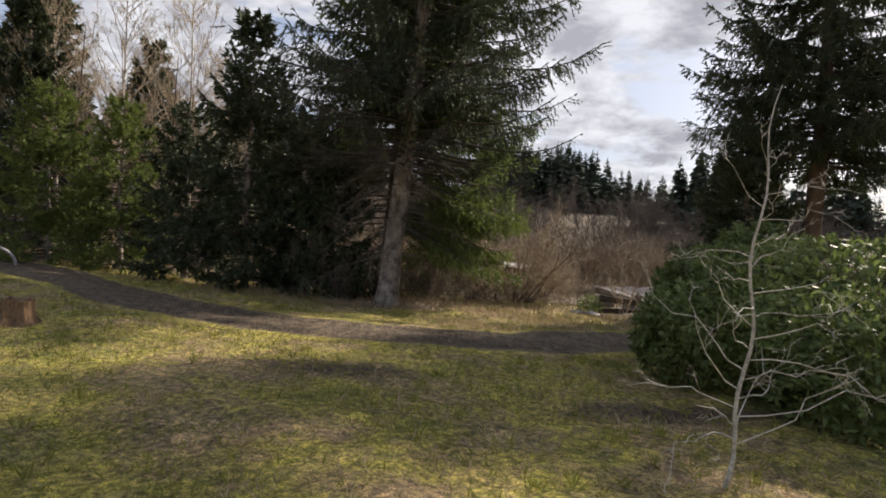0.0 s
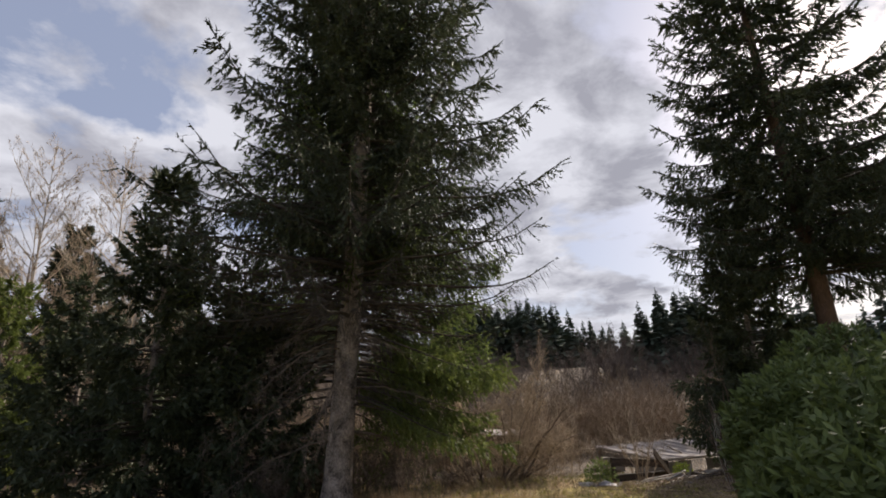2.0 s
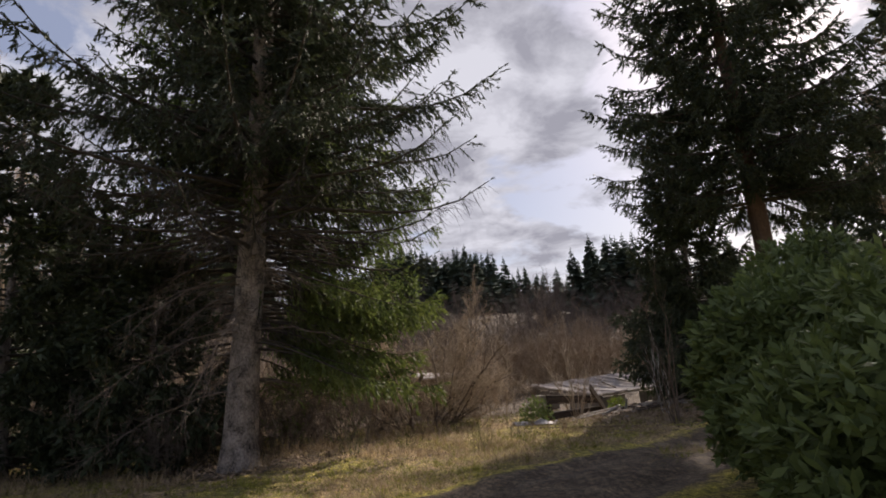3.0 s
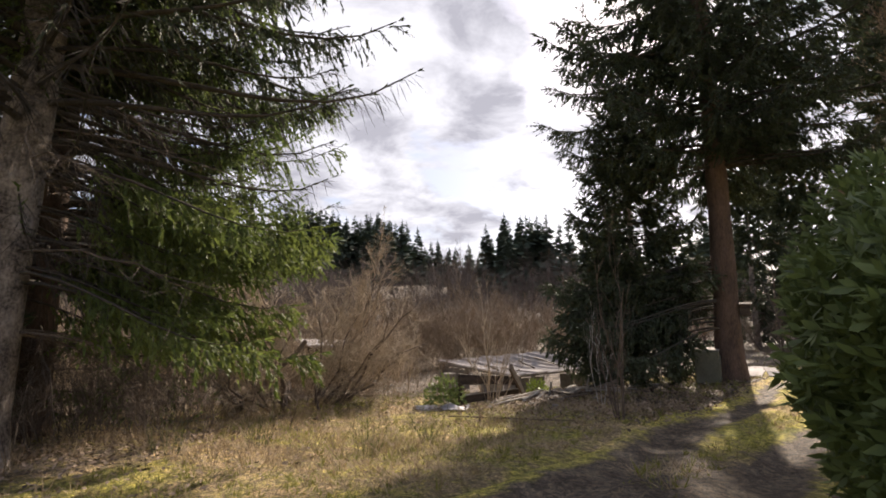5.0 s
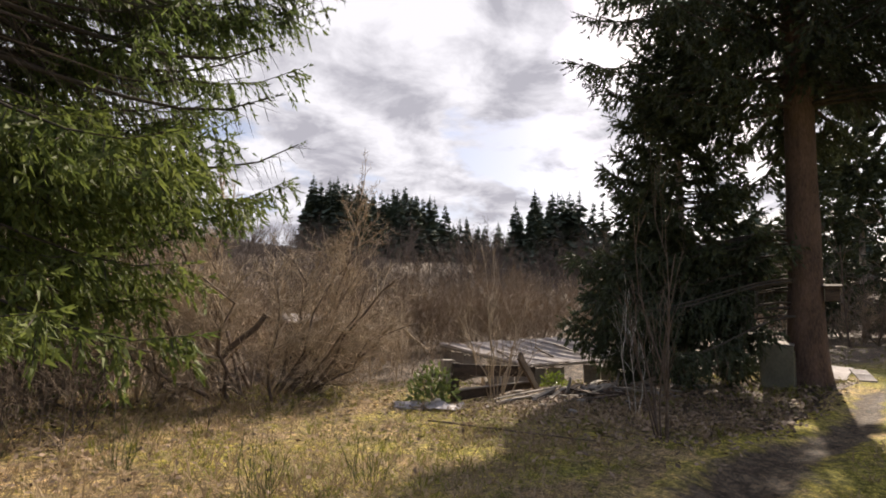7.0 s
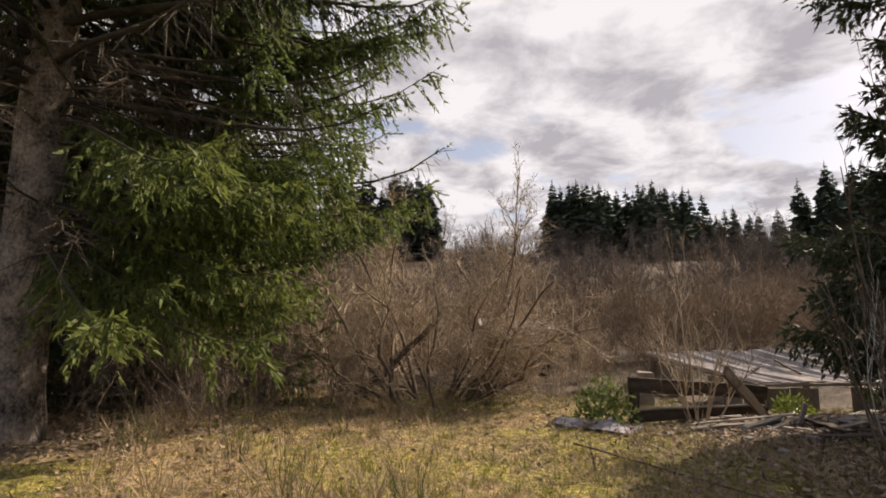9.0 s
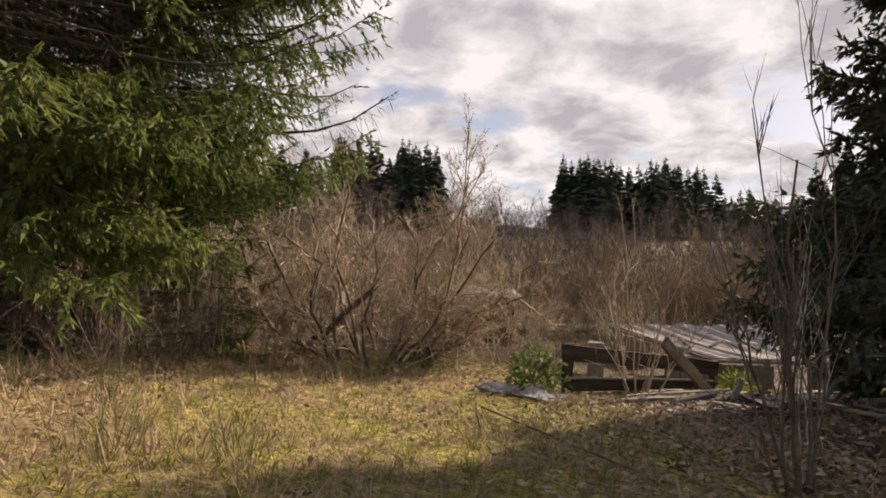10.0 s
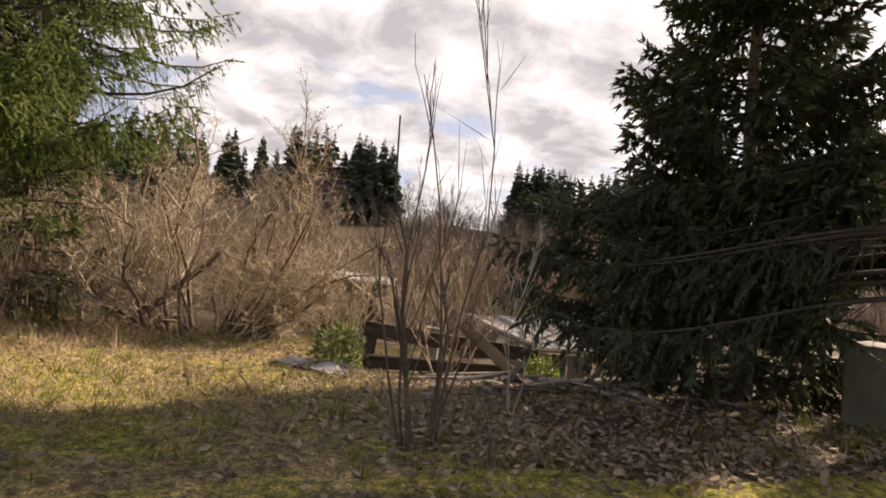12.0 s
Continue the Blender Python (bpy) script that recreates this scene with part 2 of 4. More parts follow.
class Bag:
    """Collects triangles for one mesh."""

    def __init__(self):
        self.v, self.t, self.n = [], [], 0

    def add(self, v, t):
        if len(v):
            self.v.append(v)
            self.t.append(t + self.n)
            self.n += len(v)

    def tubes(self, path, radius, k=4):
        """path: (N, n, 3); radius: (N, n)."""
        path, radius = np.asarray(path, float), np.asarray(radius, float)
        N, n, _ = path.shape
        tan = np.gradient(path, axis=1)
        tan /= np.linalg.norm(tan, axis=2, keepdims=True) + 1e-9
        ref = np.where(np.abs(tan[..., 2:3]) > 0.9, np.array([1.0, 0, 0]), np.array([0, 0, 1.0]))
        a = np.cross(tan, ref)
        a /= np.linalg.norm(a, axis=2, keepdims=True) + 1e-9
        b = np.cross(tan, a)
        ang = np.arange(k) * 2 * np.pi / k
        ring = a[:, :, None] * np.cos(ang)[:, None] + b[:, :, None] * np.sin(ang)[:, None]
        v = path[:, :, None] + ring * radius[:, :, None, None]
        i = np.arange(n - 1)[:, None] * k
        j = np.arange(k)[None]
        p, q = i + j, i + (j + 1) % k
        tri = np.concatenate([np.stack([p, q, q + k], -1).reshape(-1, 3), np.stack([p, q + k, p + k], -1).reshape(-1, 3)])
        tri = (tri[None] + (np.arange(N) * n * k)[:, None, None]).reshape(-1, 3)
        self.add(v.reshape(-1, 3), tri)

    def blades(self, base, way, side, length, width, belly=0.4):
        """Flat pointed leaves: base, direction, side vector, length and width, all per leaf."""
        N = len(base)
        length, width = np.broadcast_to(length, N)[:, None], np.broadcast_to(width, N)[:, None]
        m = base + way * length * belly
        v = np.stack([base, m + side * width / 2, base + way * length, m - side * width / 2], 1).reshape(-1, 3)
        o = np.arange(N)[:, None] * 4
        self.add(v, np.concatenate([o + np.array([0, 1, 2]), o + np.array([0, 2, 3])]))

    def needles(self, base, way, side, length, width):
        """Pointed slivers, one triangle each."""
        half = side * width[:, None] / 2
        v = np.stack([base - half, base + half, base + way * length[:, None]], 1).reshape(-1, 3)
        self.add(v, np.arange(len(v)).reshape(-1, 3))

    def mesh(self, name, mat, smooth=False):
        return mesh_from(name, np.concatenate(self.v), np.concatenate(self.t), mat, smooth)


def unit(a):
    return a / (np.linalg.norm(a, axis=-1, keepdims=True) + 1e-9)


def thing(name, at, label, category, group="", turn=0.0, scale=1.0):
    ob = tagged(new(name), label, category, group)
    ob.matrix_basis = pose(*at, 0, 0, turn) @ Matrix.Diagonal((scale, scale, scale, 1))
    return ob


def under(name, me, parent, label="", m=None):
    ob = new(name, me)
    ob.parent = parent
    if m is not None:
        ob.matrix_basis = m
    if label:
        ob["label"] = label
    return ob


def part(name, bm, mat, parent, label="", m=None):
    me = bpy.data.meshes.new(name)
    bm.to_mesh(me)
    bm.free()
    me.materials.append(mat)
    return under(name, me, parent, label, m)


def rough_box(sx, sy, sz, bevel=0.01, wear=0.0, seed=0):
    """A bevelled block on its base centre, a little out of true."""
    rng = random.Random(seed)
    bm = bmesh.new()
    bmesh.ops.create_cube(bm, size=1)
    bmesh.ops.scale(bm, vec=(sx, sy, sz), verts=bm.verts)
    bmesh.ops.translate(bm, vec=(0, 0, sz / 2), verts=bm.verts)
    if bevel:
        bmesh.ops.bevel(bm, geom=bm.edges[:], offset=bevel, segments=1, affect="EDGES")
    if wear:
        for v in bm.verts:
            v.co += Vector((rng.uniform(-wear, wear), rng.uniform(-wear, wear), rng.uniform(-wear, wear)))
    return bm


def plank_between(a, b, width, thick, seed=0):
    """A worn board from a to b with end cracks; width stands upright."""
    a, b = Vector(a), Vector(b)
    length = (b - a).length
    rng = random.Random(seed)
    bm = bmesh.new()
    n = 7
    rings = []
    for i in range(n):
        x = length * i / (n - 1)
        w = width * (1 + rng.uniform(-0.06, 0.06)) / 2
        dz, dy = rng.uniform(-0.012, 0.012), rng.uniform(-0.006, 0.006)
        rings.append([bm.verts.new((x + rng.uniform(-0.02, 0.02) * (i in (0, n - 1)), y + dy, z + dz))
                      for y, z in ((-thick / 2, -w), (thick / 2, -w), (thick / 2, w), (-thick / 2, w))])
    for r, s in zip(rings, rings[1:]):
        for j in range(4):
            bm.faces.new((r[j], r[(j + 1) % 4], s[(j + 1) % 4], s[j]))
    bm.faces.new(rings[0][::-1])
    bm.faces.new(rings[-1])
    bmesh.ops.recalc_face_normals(bm, faces=bm.faces)
    bmesh.ops.bevel(bm, geom=[e for e in bm.edges if len(e.link_faces) == 2 and e.calc_face_angle() > 1], offset=0.006, segments=1, affect="EDGES")
    d = (b - a).normalized()
    y = Vector((0, 0, 1)).cross(d)
    y = y.normalized() if y.length > 1e-3 else Vector((0, 1, 0))
    z = d.cross(y)
    m = Matrix((d, y, z)).transposed().to_4x4()
    return bm, Matrix.Translation(a) @ m


# ---- the lie of the land ----
ROAD = [(-40, 36), (-29, 28.5), (-20, 22.3), (-11, 15.8), (-5, 12.0), (0, 10.7), (3.5, 11.7), (6.5, 13.6), (9.3, 14.8), (12.2, 15.9), (19.5, 19.4), (35, 27), (60, 38.5), (100, 54)]


def smooth_line(points, step=0.3):
    out = []
    p = [Vector((*q, 0)) for q in points]
    p = [2 * p[0] - p[1]] + p + [2 * p[-1] - p[-2]]
    for a, b, c, d in zip(p, p[1:], p[2:], p[3:]):
        n = max(2, int((c - b).length / step))
        for i in range(n):
            t = i / n
            out.append(0.5 * (2 * b + (c - a) * t + (2 * a - 5 * b + 4 * c - d) * t * t + (3 * b - a - 3 * c + d) * t ** 3))
    return np.array([q[:2] for q in out])


road_line = smooth_line(ROAD)


def road_distance(x, y):
    x, y = np.asarray(x, float), np.asarray(y, float)
    flat = np.stack([x.ravel(), y.ravel()], 1)
    best = np.full(len(flat), 1e9)
    for i in range(0, len(flat), 20000):
        d = flat[i:i + 20000, None] - road_line[None, ::2]
        best[i:i + 20000] = np.sqrt((d ** 2).sum(2)).min(1)
    return best.reshape(x.shape)


def height(x, y):
    """The ground: a lawn that falls away from the house, a hollow by the track, a hill behind the thicket."""
    x, y = np.asarray(x, float), np.asarray(y, float)

    def hump(a, b, r):
        return np.exp(-((x - a) ** 2 + (y - b) ** 2) / r ** 2)
    z = 0.05 - 0.0577 * np.clip(y, -8, 24) - 0.02 * np.clip(y - 24, 0, 25) + 0.03 * np.clip(-5 - x, 0, 30)
    z = z + 0.15 * hump(13, 18.4, 3.0) - 0.38 * hump(9.5, 12.3, 3.5) - 0.15 * hump(6.5, 19.5, 4.0) - 0.25 * hump(10.5, 24, 3.0) + 0.12 * hump(9.6, 20.6, 1.3)
    far = np.clip((np.hypot(x * 0.8, y) - 45) / 75, 0, 1)
    z = z + far * far * (3 - 2 * far) * (11 - 5 * np.clip((x - 15) / 60, -0.6, 1))
    z = z + 0.05 * np.sin(x * 0.9 + 1) * np.sin(y * 0.8) + 0.02 * np.sin(x * 2.7 + y) * np.sin(y * 2.3 - x)
    return z


def ground_z(x, y):
    return float(height(x, y))


def axis_steps(lo, hi, near_lo, near_hi, fine):
    mid = list(np.arange(near_lo, near_hi + 1e-6, fine))
    left, right, s = [], [], fine
    p = near_lo
    while p > lo:
        s *= 1.16
        p -= s
        left.append(p)
    s, p = fine, near_hi
    while p < hi:
        s *= 1.16
        p += s
        right.append(p)
    return np.array(left[::-1] + mid + right)


def grid_mesh(name, xs, ys, z, mat, dirt):
    nx, ny = len(xs), len(ys)
    X, Y = np.meshgrid(xs, ys)
    v = np.stack([X, Y, z], -1).reshape(-1, 3)
    i = (np.arange(ny - 1)[:, None] * nx + np.arange(nx - 1)[None]).ravel()
    tri = np.concatenate([np.stack([i, i + 1, i + nx + 1], 1), np.stack([i, i + nx + 1, i + nx], 1)])
    me = mesh_from(name, v, tri, mat, True)
    at = me.attributes.new("dirt", "FLOAT", "POINT")
    at.data.foreach_set("value", dirt.ravel().astype(np.float32))
    return me


xs, ys = axis_steps(-2500, 2500, -14, 18, 0.2), axis_steps(-2500, 2500, 0, 25, 0.2)
GX, GY = np.meshgrid(xs, ys)
gz = height(GX, GY)
rd = road_distance(GX, GY)
near = (np.abs(GX) < 30) & (np.abs(GY) < 45)
rng = np.random.default_rng(3)
gz = gz + near * rng.normal(0, 0.012, GX.shape) - 0.16 * np.clip(1.4 - rd, 0, 0.4) / 0.4
debris = np.exp(-(((GX - 9.3) / 3.2) ** 2 + ((GY - 20.6) / 1.9) ** 2))
under_spruce = np.exp(-((GX + 1.5) ** 2 + (GY - 17.6) ** 2) / 9) + np.exp(-((GX - 12.4) ** 2 + (GY - 18.6) ** 2) / 9) + np.exp(-((GX + 7) ** 2 + (GY - 19.5) ** 2) / 12)
worn = 0.55 * np.exp(-(((GX - 7.6) / 2.2) ** 2 + ((GY - 12.6) / 1.2) ** 2)) + 0.8 * np.exp(-(((GX - 2.9) / 2.0) ** 2 + ((GY - 5.9) / 0.6) ** 2)) + 0.75 * np.exp(-(((GX + 1.5) / 1.6) ** 2 + ((GY - 7.2) / 0.7) ** 2))
behind = np.clip((GY - 21.2) / 3, 0, 1) * 0.8 * (np.abs(GX) < 200)
dirt = np.clip(behind + 0.55 * np.exp(-(((GX - 8.9) / 2.0) ** 2 + ((GY - 17.9) / 1.7) ** 2)) + 0.62 * debris + 0.62 * under_spruce + worn + 0.5 * np.clip(1.9 - rd, 0, 1), 0, 0.8)
ground = tagged(new("ground", grid_mesh("ground", xs, ys, gz, M_ground, dirt)), "mossy lawn with straw and bare soil patches", "ground", kind="structure")

# the track: a strip along its line with two ruts
across = np.linspace(-1.75, 1.75, 29)
rl = road_line[(road_line[:, 0] > -39)]
tan = unit(np.gradient(rl, axis=0))
nor = np.stack([-tan[:, 1], tan[:, 0]], 1)
wob = 0.12 * np.sin(np.arange(len(rl)) * 0.35)[:, None] + 0.1 * np.sin(np.arange(len(rl)) * 0.13 + 1)[:, None]
wide = (across[None] * (1 + 0.12 * np.sin(np.arange(len(rl)) * 0.21))[:, None]) + wob
RX, RY = rl[:, :1] + nor[:, :1] * wide, rl[:, 1:] + nor[:, 1:] * wide
rut = np.exp(-((np.abs(across) - 0.72) / 0.26) ** 2)[None]
RZ = height(RX, RY) + 0.015 - 0.07 * rut - 0.16 * np.clip((np.abs(across) - 1.3) / 0.45, 0, 1)[None] ** 2 + rng.normal(0, 0.008, RX.shape)
right_part = np.clip((rl[:, :1] - 6.5) / 4.5, 0, 1)
bare = np.clip(0.45 + 0.35 * (1 - right_part) * np.exp(-(across / 1.25) ** 6)[None] + 0.4 * rut - 0.35 * np.clip((np.abs(across) - 1.1) / 0.5, 0, 1)[None] - right_part * 0.45 * np.exp(-(across / 0.4) ** 2)[None] - right_part * 0.25 * (1 - rut), 0, 0.9)
n_r, n_a = RX.shape
i = (np.arange(n_r - 1)[:, None] * n_a + np.arange(n_a - 1)[None]).ravel()
tri = np.concatenate([np.stack([i, i + n_a, i + n_a + 1], 1), np.stack([i, i + n_a + 1, i + 1], 1)])
me = mesh_from("road", np.stack([RX, RY, RZ], -1).reshape(-1, 3), tri, M_road, True)
me.attributes.new("dirt", "FLOAT", "POINT").data.foreach_set("value", bare.ravel().astype(np.float32))
road = tagged(new("road", me), "rutted dirt track with a grassy middle strip", "track", kind="structure")


# ---- trees ----
def spruce(at, tall, reach, first, seed, label, turn=0.0, needle=None, bark=None, trunk_r=0.3, density=1.0, lean=(0, 0), sparse_below=0.0, droop=0.35,
           name="spruce_tree", profile=0.75, blade=0.15, group="", limbs=0, zpow=1.05, broad=0.25, low_side=None, hang_more=0.0, low_droop=0.35, low_needle=None, side_spread=0.42, dead=0, dead_span=(0.8, 5.0), dead_reach=3.0):
    """A Norway spruce: tapered trunk, drooping limbs with upturned tips, hanging branchlets set with needles."""
    rng = np.random.default_rng(seed)
    needle, bark = needle or M_needle, bark or M_bark
    tree = thing(name, at, label, "tree", group, turn)
    # trunk
    n = 34
    s = np.linspace(0, 1, n)
    axis = np.stack([lean[0] * s * tall + 0.04 * np.sin(s * 9 + seed), lean[1] * s * tall + 0.04 * np.cos(s * 7), s * tall - 0.15], 1)
    rad = trunk_r * (1 - s) ** 0.85 + 0.012
    rad = rad * (1 + 0.4 * np.exp(-s * tall / 0.45)) * (1 + 0.03 * np.sin(np.arange(n) * 1.7 + seed))
    tb = Bag()
    tb.tubes(axis[None], rad[None], 12)
    under("trunk", tb.mesh("trunk", bark, True), tree)
    # limbs
    count = own_count = int((tall - first) * 12 * density ** 0.5)
    z = first + (tall - first - 0.25) * np.sort(rng.random(count)) ** zpow
    rel = (z - first) / (tall - first)
    L = reach * (1 - rel) ** profile * rng.uniform(0.62, 1.12, count) * np.clip(0.7 + rel * 3, 0, 1) + 0.15
    az = np.arange(count) * 2.399 + rng.normal(0, 0.4, count)
    if low_side:
        way0, extra, z0, z1, reach0 = low_side
        z = np.concatenate([z, rng.uniform(z0, z1, extra)])
        rel = np.concatenate([rel, np.zeros(extra)])
        L = np.concatenate([L, reach0 * rng.uniform(0.65, 1.05, extra)])
        az = np.concatenate([az, way0 + rng.normal(0, side_spread, extra)])
        count += extra
    m = 9
    u = np.linspace(0, 1, m)[None]
    out = L[:, None] * u
    sag = np.where(np.arange(count) < own_count, droop, low_droop)[:, None]
    rise = L[:, None] * (0.10 * u + (0.5 * rel[:, None] - sag) * (u ** 1.6) + droop * 0.75 * u ** 4.5)
    cx, sy = np.cos(az), np.sin(az)
    bx = np.interp(z, axis[:, 2], axis[:, 0])
    by = np.interp(z, axis[:, 2], axis[:, 1])
    bend = rng.normal(0, 0.07, count)[:, None] * L[:, None] * u ** 2
    limb = np.stack([bx[:, None] + cx[:, None] * out - sy[:, None] * bend, by[:, None] + sy[:, None] * out + cx[:, None] * bend, z[:, None] + rise], -1)
    lr = ((0.008 + 0.011 * L) * np.where(np.arange(count) < own_count, 1.0, 0.55))[:, None] * (1 - 0.86 * u)
    lb = Bag()
    own = np.arange(count) < limbs
    lb.tubes(limb[~own], lr[~own], 4)
    for i in np.flatnonzero(own):
        one = Bag()
        one.tubes(limb[i:i + 1], lr[i:i + 1], 5)
        under("limb", one.mesh("limb", M_twig, True), tree)
    # branchlets
    per = np.maximum(7, (L * 13 * density * np.where(z > 14.5, 0.5, 1.0)).astype(int))
    idx = np.repeat(np.arange(count), per)
    N = len(idx)
    t = np.where(z[idx] > 6.5, rng.uniform(0.03, 1.0, N), rng.uniform(0.12, 1.0, N) ** 0.8)
    f = t * (m - 1)
    k = np.clip(f.astype(int), 0, m - 2)
    w = (f - k)[:, None]
    p = limb[idx, k] * (1 - w) + limb[idx, k + 1] * w
    fwd = unit(limb[idx, k + 1] - limb[idx, k])
    side = unit(np.cross(fwd, np.array([0, 0, 1.0])))
    sgn = rng.choice([-1.0, 1.0], N)[:, None]
    hang = (0.3 + (1.0 + 2.2 * hang_more) * rng.random(N) ** (1 + hang_more) * (1 - rel[idx]))[:, None]
    d = unit(side * sgn * rng.uniform(0.25, 0.9, N)[:, None] + fwd * rng.uniform(0.35, 0.9, N)[:, None] + np.array([0, 0, -1.0]) * hang)
    bl = (0.16 + 0.17 * L[idx] * (1 - 0.75 * t) + 0.16 * hang_more) * rng.uniform(0.5, 1.25, N)
    tip = p + d * bl[:, None]
    tip[:, 2] -= 0.12 * bl
    if blade < 0.145:
        lb.blades(p, d, unit(np.cross(d, rng.normal(0, 1, (N, 3)))), bl, 0.012)
    tagged(under("twig_work", lb.mesh("twig_work", M_twig), tree, "bare brown twigs"), kind="stuff")
    # needles
    live = (t > np.where(z[idx] > 6, 0.08, 0.22) + 0.15 * rng.random(N)) & ((idx >= own_count) | (rng.random(N) < np.clip((z[idx] - sparse_below) / 2.2 + 0.12, 0, 1)))
    tipset = np.repeat(np.arange(count), 7)
    tf = np.tile(np.linspace(0.72, 1.0, 7), count)
    q = tf * (m - 1)
    kk = np.clip(q.astype(int), 0, m - 2)
    ww = (q - kk)[:, None]
    tp = limb[tipset, kk] * (1 - ww) + limb[tipset, kk + 1] * ww
    td = unit(limb[tipset, kk + 1] - limb[tipset, kk])
    P, D, LN, OW = [tp], [td], [np.full(len(tp), 0.18)], [tipset, idx[live]]
    P.append(p[live])
    D.append(d[live])
    LN.append(bl[live])
    P, D, LN = np.concatenate(P), np.concatenate(D), np.concatenate(LN)
    size = np.where(np.concatenate([z[tipset], z[idx[live]]]) > 9, 1.45, 1.0)
    size = size * np.where(np.concatenate([z[tipset], z[idx[live]]]) > 14.5, 1.6, 1.0)
    nb = np.maximum(4, (LN / (0.30 * blade * size)).astype(int))
    j = np.repeat(np.arange(len(P)), nb)
    M = len(j)
    pos = P[j] + D[j] * (LN[j] * rng.random(M))[:, None]
    spread = rng.normal(0, 0.42, (M, 3))
    way = unit(D[j] + spread + np.array([0, 0, -0.1]))
    sd = unit(np.cross(way, rng.normal(0, 1, (M, 3))))
    long_by, wide_by = blade * size[j] * rng.uniform(0.6, 1.25, M), blade * size[j] * broad * rng.uniform(0.7, 1.3, M)
    # low boughs can take a second needle colour that paints them as sunlit
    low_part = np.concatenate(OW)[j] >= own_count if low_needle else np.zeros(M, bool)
    for piece, pick, mat, words in (("crown", ~low_part, needle, "green needle foliage"), ("low_foliage", low_part, low_needle, "hanging boughs in a brighter green that stands for sunlight")):
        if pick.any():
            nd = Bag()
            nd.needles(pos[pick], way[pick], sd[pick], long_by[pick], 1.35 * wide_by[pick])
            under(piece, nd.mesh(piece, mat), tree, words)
    # dead lower limbs that arch down, each with its own bare twigs
    for i in range(dead):
        h, a = rng.uniform(*dead_span), rng.uniform(0, 6.28)
        reach0 = dead_reach * rng.uniform(0.5, 1.0)
        v = np.linspace(0, 1, 8)
        sag = rng.uniform(0.25, 0.75)
        path = np.stack([np.interp(h, axis[:, 2], axis[:, 0]) + np.cos(a) * reach0 * v, np.interp(h, axis[:, 2], axis[:, 1]) + np.sin(a) * reach0 * v,
                         np.maximum(h + reach0 * (0.12 * v - sag * v ** 1.8), 0.12)], 1) + rng.normal(0, 0.03, (8, 3)) * v[:, None]
        one = Bag()
        one.tubes(path[None], (0.021 * (1 - 0.8 * v))[None], 5)
        q = rng.uniform(0.15, 1.0, 34) * 6.99
        c = q.astype(int)
        foot = path[c] + (path[c + 1] - path[c]) * (q - c)[:, None]
        way = unit(rng.normal(0, 0.6, (34, 3)) + unit(path[c + 1] - path[c]) * 0.7 + np.array([0, 0, -0.55]))
        grow(one, foot, way, rng.uniform(0.25, 0.75, 34), np.full(34, 0.004), rng, 2, 3, 0.6, 0.0, 0.5, 3, 0.1, 0.2, 3, fine=0.008)
        under("dead_limb", one.mesh("dead_limb", M_dead), tree, "bare dead limb")
    return tree


def grow(bag, roots, ways, lengths, radii, rng, levels=3, kids=5, spread=0.55, up=0.25, shrink=0.55, k=3, wiggle=0.06, start=0.25, points=5, slivers=True, fine=0.009):
    """Branching bare wood: every shoot bends a little and bears shorter ones."""
    roots, ways = np.asarray(roots, float), unit(np.asarray(ways, float))
    for level in range(levels):
        N = len(roots)
        u = np.linspace(0, 1, points)
        path = roots[:, None] + ways[:, None] * (lengths[:, None] * u)[..., None]
        path += np.cumsum(rng.normal(0, wiggle, (N, points, 3)), axis=1) * (lengths[:, None] * u)[..., None] * 0.9
        path[..., 2] += (up * lengths[:, None] * u ** 2)
        if level and level == levels - 1 and slivers:
            bag.blades(path[:, 0], unit(path[:, -1] - path[:, 0]), unit(np.cross(ways, rng.normal(0, 1, (N, 3)))), np.linalg.norm(path[:, -1] - path[:, 0], axis=1), np.maximum(radii * 2.6, fine), 0.3)
            return path
        bag.tubes(path, radii[:, None] * (1 - 0.7 * u), k if level else max(k, 4))
        if level == levels - 1:
            return path
        i = np.repeat(np.arange(N), kids)
        t = start + (0.98 - start) * rng.random(len(i))
        f = t * (points - 1)
        a = np.clip(f.astype(int), 0, points - 2)
        w = (f - a)[:, None]
        roots = path[i, a] * (1 - w) + path[i, a + 1] * w
        d = unit(path[i, a + 1] - path[i, a])
        ways = unit(d + rng.normal(0, spread, (len(i), 3)) + np.array([0, 0, 0.15]))
        lengths = lengths[i] * shrink * rng.uniform(0.6, 1.25, len(i)) * (1.15 - 0.5 * t)
        radii = np.maximum(radii[i] * 0.5 * (1.1 - 0.5 * t), 0.0022)


